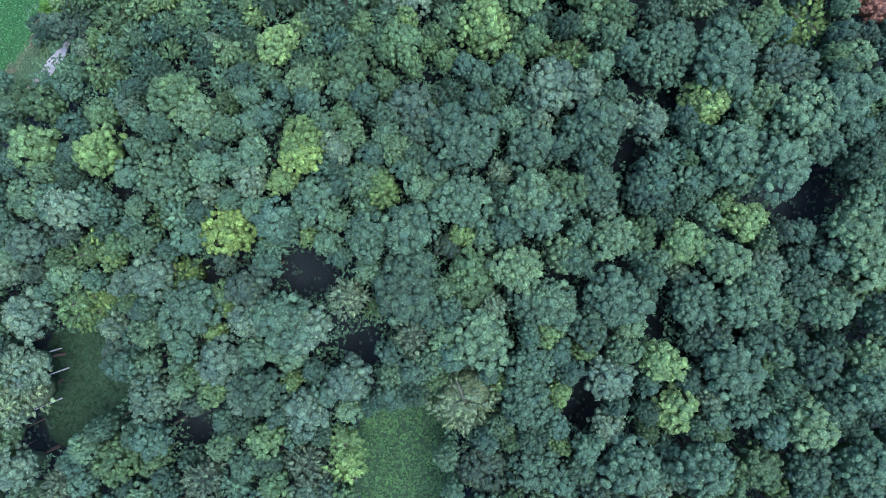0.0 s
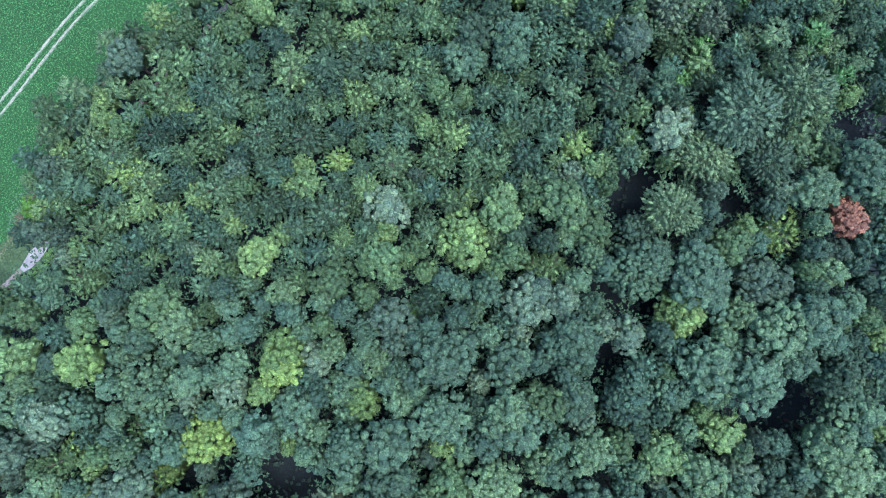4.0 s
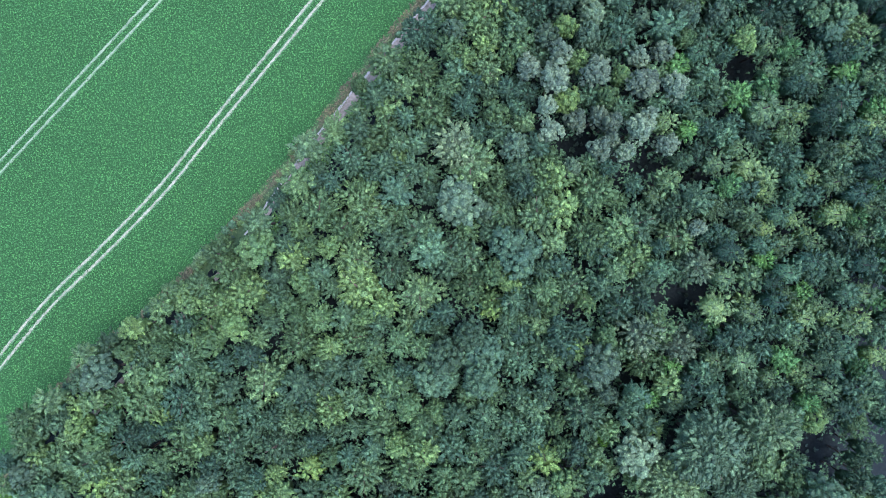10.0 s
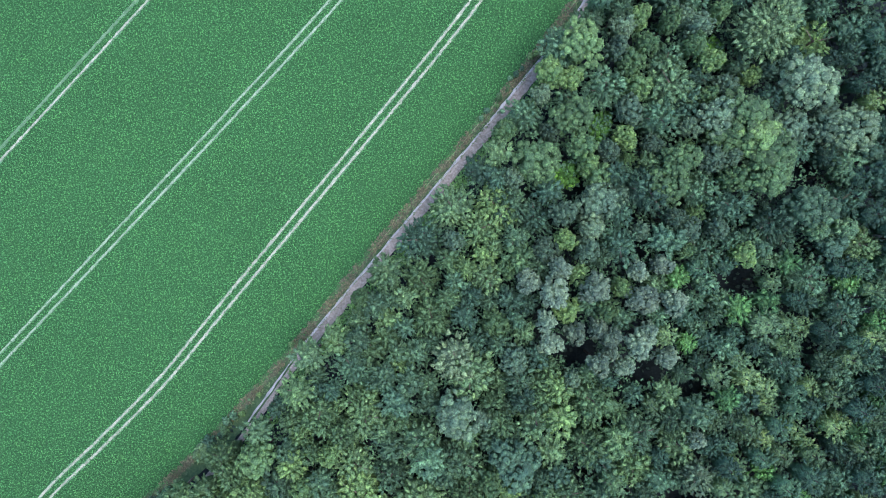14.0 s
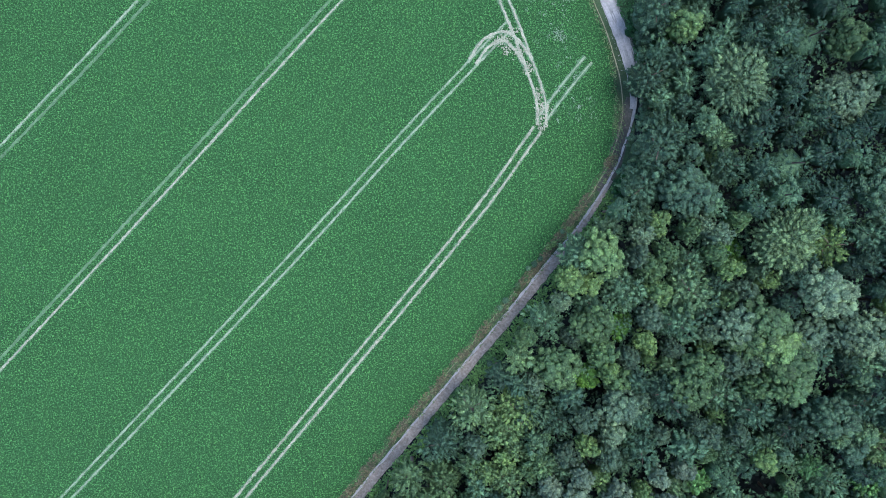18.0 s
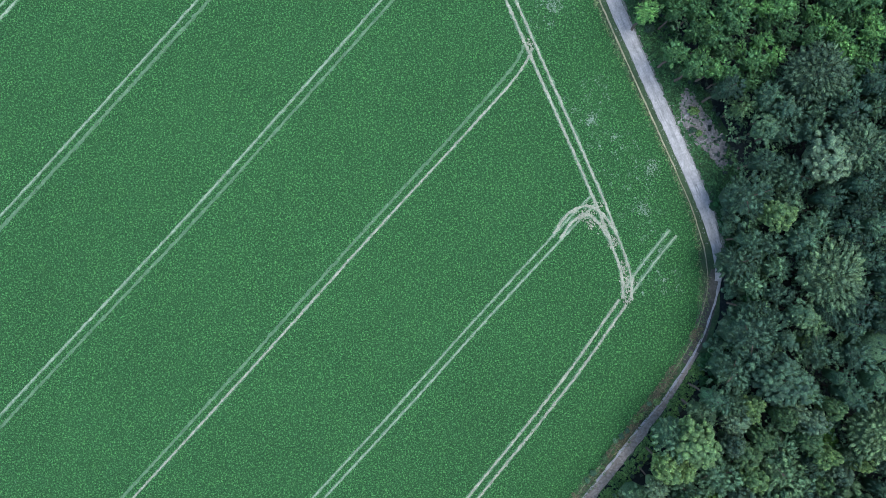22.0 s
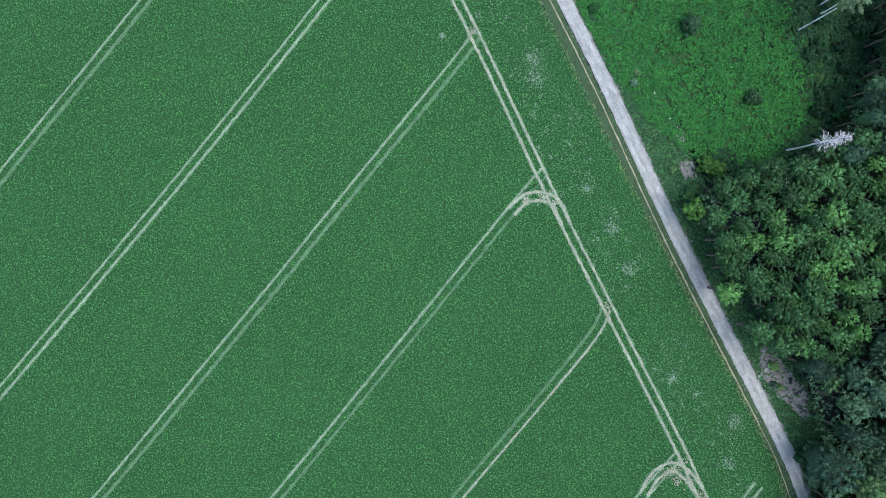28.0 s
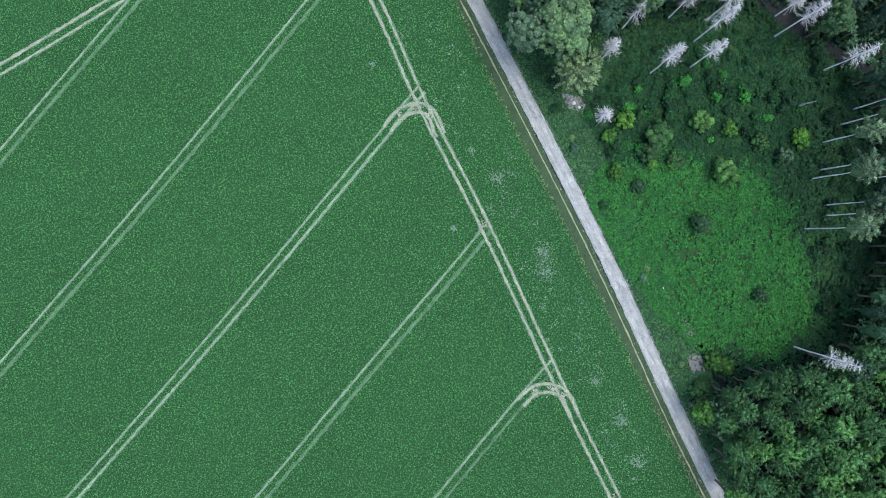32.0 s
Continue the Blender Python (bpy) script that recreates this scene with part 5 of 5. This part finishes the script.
def dead_spruce(x, y, h, twigs, seed):
    """A bare grey spruce: a thin trunk with whorls of dry boughs and twigs."""
    rg = np.random.default_rng(seed)
    t = new("dead_spruce")
    tagged(t, "dead grey spruce with a bare trunk and dry twigs", "tree", "dead spruces of the clearing")
    part("trunk", trunk_mesh(h, 0.19, BLEACHED, 0, seed, bent=0.08), t)
    out = []
    for k in range(twigs):
        f = rg.uniform(0.4, 1.0) ** 0.6
        a, ln = rg.uniform(0, 6.28), (1.05 - f) * 3.4 + 0.7
        ln *= rg.uniform(0.6, 1.1)
        b = np.array([0, 0, h * f])
        dirn = unit(np.array([math.cos(a), math.sin(a), rg.uniform(-0.35, 0.15)]))
        tip = b + dirn * ln
        side = np.cross(dirn, (0, 0, 1)) * 0.032
        out.append([b - side, b + side, tip + side * 0.3, tip - side * 0.3])
        for j in range(3):
            q, sg = b + dirn * ln * rg.uniform(0.3, 0.9), rg.choice((-1, 1))
            d2 = unit(dirn + np.array([-dirn[1], dirn[0], 0]) * sg * 0.9 + (0, 0, -0.2))
            s2 = np.cross(d2, (0, 0, 1)) * 0.015
            e = q + d2 * ln * 0.3
            out.append([q - s2, q + s2, e + s2 * 0.4, e - s2 * 0.4])
    part("branchwork", quads_mesh("branchwork", np.array(out), DEAD_WOOD), t)
    t.location = (x, y, 0)
    t.rotation_euler = (0, 0, rg.uniform(0, 6.28))
    return t


for k, (x, y, h) in enumerate([(11.1, 333.5, 14), (6.5, 327.5, 13), (16.1, 324.8, 17), (23.7, 325.4, 16), (24.5, 330.2, 19.5), (40.4, 334.2, 10), (40.2, 330.4, 17.5), (48.0, 322.9, 17.5), (5.3, 316.2, 9), (40.9, 270.8, 20), (27, 334, 18), (20, 335, 16)]):
    dead_spruce(x, y, h, 120, 300 + k)


def tall_spruce(x, y, h, seed):
    """A drawn-up spruce with a long pale trunk and a thin crown at the top."""
    t = new("tall_spruce")
    tagged(t, "tall thin spruce with a long bare pale trunk", "tree", "drawn-up spruces by the clearing")
    part("trunk", trunk_mesh(h, 0.17, BLEACHED, 0, seed, bent=0.07), t)
    part("crown", crown_tufted(1.9, 2.8, h - 2.0, 34, 14, 0.5, LEAF["willow"] if seed % 3 else LEAF["ash"], seed, 0.2), t)
    t.location = (x, y, 0)


for k, (x, y, h) in enumerate([(51.8, 312.8, 17), (48.4, 309.6, 16), (47.6, 304.4, 16), (46.0, 302.8, 18), (54.4, 302.0, 17), (48.3, 297.6, 18), (47.7, 295.6, 16), (44.2, 293.3, 19), (54.7, 315.7, 16), (56.2, 276.8, 16),
                               (-77.8, -20.0, 15), (-76.4, -24.0, 15), (-78.8, -27.8, 16), (-78.0, -30.2, 15), (-79.9, -22.4, 15)]):
    tall_spruce(x, y, h, 400 + k)


def stump(x, y, h, seed):
    t = new("broken_trunk", trunk_mesh(h, 0.24, DEAD_WOOD, 0, seed))
    t.location = (x, y, 0)
    tagged(t, "broken pale dead trunk standing in the clearing", "tree trunk")


stump(43.7, 316.7, 6.5, 3)


def shrub(name, x, y, r, mat, label, seed):
    t = new(name)
    tagged(t, label, "shrub", "shrubs of the clearing")
    part("foliage", crown_round(r, r * 0.9, r * 0.7, 20, 6, 0.2, LEAF[mat], seed), t)
    part("stem", trunk_mesh(r * 0.9, 0.06, BARK, 3, seed, r * 0.5, 0.2), t)
    t.location = (x, y, 0)


SHRUBS = [(8.2, 306.1, 1.6, 'hazel'), (7.3, 313.1, 1.5, 'hazel'), (16.6, 312.6, 2.6, 'maple'), (14.8, 309.7, 2.1, 'maple'), (19.6, 307.6, 1.6, 'maple'), (28.6, 304.9, 2.6, 'maple'), (30.2, 313.1, 1.6, 'rowan'), (43.4, 310.8, 1.9, 'hazel'), (40.5, 307.5, 1.6, 'ash'), (34.7, 281.0, 1.5, 'elm'), (23.6, 295.4, 2.0, 'elm'), (15.3, 307.3, 1.1, 'hazel'), (19.4, 307.0, 1.1, 'hazel'), (40.1, 307.0, 1.6, 'elm'), (24.7, 314.8, 2.1, 'maple'), (10.3, 316.0, 1.9, 'rowan'), (25.0, 269.0, 1.9, 'rowan'), (27.2, 268.0, 1.8, 'rowan'), (22.3, 263.7, 1.9, 'maple'), (35.8, 310.4, 1.7, 'maple'), (12.4, 303.2, 1.4, 'elm')]
for k, (x, y, r, mat) in enumerate(SHRUBS):
    mat = {"maple": "shrub", "rowan": "hazel", "elm": "glade"}.get(mat, mat)
    shrub("shrub", x, y, r, mat, {"hazel": "bright yellow-green shrub in the clearing", "ash": "dark grey-green shrub in the clearing", "glade": "dark bluish shrub sunk in the brambles"}.get(mat, "green leafy shrub in the clearing"), 500 + k)
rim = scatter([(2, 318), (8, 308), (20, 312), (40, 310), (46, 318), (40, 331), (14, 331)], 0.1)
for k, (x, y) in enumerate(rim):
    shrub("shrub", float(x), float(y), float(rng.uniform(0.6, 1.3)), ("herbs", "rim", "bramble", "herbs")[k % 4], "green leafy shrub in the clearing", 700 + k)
# rim shrubs get dark leaf colours in place of tree shade
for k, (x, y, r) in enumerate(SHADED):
    shrub("shrub", x, y, r, ("rim", "herbs", "rim", "rim")[k % 4], "green shrub at the clearing's rim, leaves darkened for the shade there", 1500 + k)
by_track = scatter([tuple(p) for p in offset(upper, -3.6)[::8]] + [tuple(p) for p in offset(upper, -6.5)[::-8]], 0.07)
for k, (x, y) in enumerate(by_track):
    shrub("shrub", float(x), float(y), float(rng.uniform(0.5, 1.0)), ("herbs", "maple", "elm")[k % 3], "low green shrub beside the gravel track", 900 + k)

inner_bend = ROAD[(ROAD[:, 1] > 178) & (ROAD[:, 1] < 213)]
for k, (x, y) in enumerate(scatter([tuple(p) for p in offset(inner_bend, -2.4)[::4]] + [tuple(p) for p in offset(inner_bend, -6.5)[::-4]], 0.42)):
    shrub("shrub", float(x), float(y), float(rng.uniform(1.1, 2.2)), ("elm", "lime", "herbs", "thicket")[k % 4], "leafy shrub at the wood's edge by the track's bend", 2100 + k)

# leaf sprays added to darken the gaps and hold back stray light
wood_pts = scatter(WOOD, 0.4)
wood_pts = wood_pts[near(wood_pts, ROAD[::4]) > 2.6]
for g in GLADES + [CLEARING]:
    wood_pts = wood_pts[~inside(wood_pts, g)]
tufts("forest_undergrowth", wood_pts, 0.4, LEAF["shade"], 0.8, "undergrowth beneath the trees, its leaves coloured dark as if in shade", "undergrowth")
meadow = [(-95, 20), (-88.2, 33), (-84, 39), (-79.5, 43), (-75.6, 45), (-75, 40), (-78, 34.6), (-84, 31)]
tagged(new("grass_patch", patch_mesh("grass_patch", meadow, 0.075, VERGE, 0.5, 8)), "rough pale grass beside the track", "grass", kind="structure")
meadow_pts = scatter(meadow, 5)
meadow_pts = meadow_pts[near(meadow_pts, first) > 1.5]
tufts("grass_tufts", meadow_pts, 0.28, LEAF["grass"], 0.25, "pale rough grass tufts beside the track", "grass", 2, 0.3)

low_verge = verge_line[(verge_line[:, 1] < 188) & (verge_line[:, 1] > 35)]
scrub_band = [tuple(p) for p in offset(low_verge, 0.95)[::4]] + [tuple(p) for p in offset(low_verge, -0.7)[::-4]]
scrub_pts = scatter(scrub_band, 12)
scrub_pts = scrub_pts[np.array([noise.noise((x * 0.22, y * 0.22, 5.0)) for x, y in scrub_pts]) > -0.12]
tufts("edge_scrub", scrub_pts, 0.26, LEAF["scrub"], 0.5, "brownish withered scrub along the field's edge", "scrub", 2, 0.35)
edge_line = verge_line[(verge_line[:, 1] < 176) & (verge_line[:, 1] > 40)]
for k, (x, y) in enumerate(offset(edge_line, np.interp(edge_line[:, 1], [80, 110], [-1.4, 0.45]))[::2]):
    if noise.noise((x * 0.07, y * 0.07, 9.0)) + (0.35 if y < 84 else 0.0) > 0.08:
        shrub("shrub", float(x + rng.uniform(-0.5, 1.2)), float(y + rng.uniform(-0.6, 0.6)), float(rng.uniform(0.7, 1.6) if y < 100 else rng.uniform(0.3, 0.7)), ("hornbeam", "maple", "elm", "birch")[int(rng.integers(0, 4))],
              "green leafy shrub on the field's edge", 1100 + k)

# leafy thicket that fills the wood between the crowns
fill_pts = scatter(WOOD, 2.4)
fill_pts = fill_pts[near(fill_pts, ROAD[::4]) > 3.0]
for g in GLADES + [CLEARING]:
    fill_pts = fill_pts[~inside(fill_pts, g)]
open_air = np.zeros(len(fill_pts), bool)
for x, y, r in gaps:
    open_air |= np.hypot(fill_pts[:, 0] - x, fill_pts[:, 1] - y) < r * rng.uniform(0.75 if y < 130 else 0.2, 1.3 if y < 130 else 0.45, len(fill_pts))
fill_pts = fill_pts[~open_air]
n = len(fill_pts)
lift = np.array([7.5 + 4.0 * noise.noise((x * 0.3, y * 0.3, 8.0)) for x, y in fill_pts]) + rng.uniform(-0.5, 0.5, n)
leaves = []
for _ in range(2):
    a, k = rng.uniform(0, 6.28, n), rng.uniform(0.22, 0.45, n)
    mid = np.stack([fill_pts[:, 0] + rng.uniform(-0.3, 0.3, n), fill_pts[:, 1] + rng.uniform(-0.3, 0.3, n), lift + rng.uniform(-0.3, 0.3, n)], 1)
    u = np.stack([np.cos(a), np.sin(a), rng.uniform(-0.5, 0.5, n)], 1) * k[:, None]
    v = np.stack([-np.sin(a), np.cos(a), rng.uniform(-0.5, 0.5, n)], 1) * k[:, None] * 0.6
    leaves.append(np.stack([mid + u, mid - u * 0.6 + v, mid - u * 0.6 - v], 1))
tagged(new("understory", soup_mesh("understory", np.concatenate(leaves), LEAF["thicket"])), "dim leafy saplings filling the wood below the crowns", "understory", kind="stuff")

# loose gravel at the track's edges
shed = []
for x, y in offset(upper, 1.1)[10:]:
    flecks(shed, x, y, 0.22, 3, 0.05, 0.16)
for x, y in offset(upper, -2.3)[10:]:
    flecks(shed, x, y, 0.32, 6, 0.05, 0.18)
for x, y in offset(lower, -1.1)[::1]:
    flecks(shed, x, y, 0.2, 2, 0.05, 0.15)
spots("loose_gravel", shed, GRAVEL, 0.14, "loose gravel strewn along the track's edges")


def streaks(name, line, reach, count, mat, z, label):
    """Narrow worn streaks that run along a track, within so many metres of its middle."""
    verts, faces = [], []
    dirs = unit(np.gradient(line, axis=0))
    for i, at, ln, wd in zip(rng.integers(6, len(line) - 6, count), rng.uniform(-reach, reach, count), rng.uniform(0.8, 3.2, count), rng.uniform(0.04, 0.13, count)):
        d = np.array(dirs[i])
        s = np.array([-d[1], d[0]])
        p, b = line[i] + s * at, len(verts)
        for q, k in ((-0.5, 0), (-0.15, 0.5), (0.2, 0.4), (0.5, 0), (0.15, -0.5), (-0.2, -0.4)):
            e = p + d * ln * q + s * wd * 2 * k
            verts.append((e[0], e[1], z + 0.00006 * len(faces)))
        faces.append(tuple(range(b + 5, b - 1, -1)))
    tagged(new(name, mesh_of(name, verts, faces, mat)), label, "gravel", kind="stuff")


streaks("pale_gravel_streaks", offset(upper, -0.55), 1.2, 420, LANE, 0.19, "pale streaks of worn gravel along the track")
streaks("dusky_gravel_streaks", offset(upper, -0.55), 1.2, 260, GRAVEL, 0.24, "greyer streaks of damp gravel along the track")


def branch_pile(x, y, seed):
    """A small heap of bleached, bent branches."""
    rg = np.random.default_rng(seed)
    verts, faces = [], []
    for _ in range(9):
        a0, rad, z = rg.uniform(0, 6.28), rg.uniform(0.35, 0.8), rg.uniform(0.1, 0.5)
        cx, cy, b = rg.normal(0, 0.35), rg.normal(0, 0.35), len(verts)
        for i in range(6):
            a = a0 + 0.5 * i
            for q in range(4):
                t = math.pi / 2 * q
                verts.append((cx + (rad + 0.06 * math.cos(t)) * math.cos(a), cy + (rad + 0.06 * math.cos(t)) * math.sin(a), z + 0.06 * math.sin(t) + 0.04 * i))
        for i in range(5):
            faces += [(b + 4 * i + q, b + 4 * i + (q + 1) % 4, b + 4 * i + 4 + (q + 1) % 4, b + 4 * i + 4 + q) for q in range(4)]
    ob = new("branch_pile", mesh_of("branch_pile", verts, faces, BLEACHED))
    ob.location = (x, y, 0.02)
    tagged(ob, "heap of bleached white branches at the glade's edge", "branches")


for k, (x, y) in enumerate([(-62.3, -17.3), (-63.6, -19.6), (-60.8, -18.0)]):
    branch_pile(x, y, 60 + k)


def stone(x, y, r, seed):
    rg = np.random.default_rng(seed)
    bm = bmesh.new()
    bmesh.ops.create_icosphere(bm, subdivisions=2, radius=r)
    for v in bm.verts:
        v.co *= rg.uniform(0.8, 1.15)
        v.co.z *= 0.6
    me = bpy.data.meshes.new("stone")
    bm.to_mesh(me)
    bm.free()
    me.materials.append(PALE_STONE)
    ob = new("stone", me)
    ob.location = (x, y, 0.1 + r * 0.25)
    tagged(ob, "pale boulder lying beside the gravel track", "stone")


for k, (x, y, r) in enumerate([(16.4, 283.4, 0.3), (13.9, 281.1, 0.2), (19.2, 278.5, 0.3), (1.2, 319.9, 0.4), (2.2, 319.0, 0.3)]):
    stone(x, y, r, 80 + k)
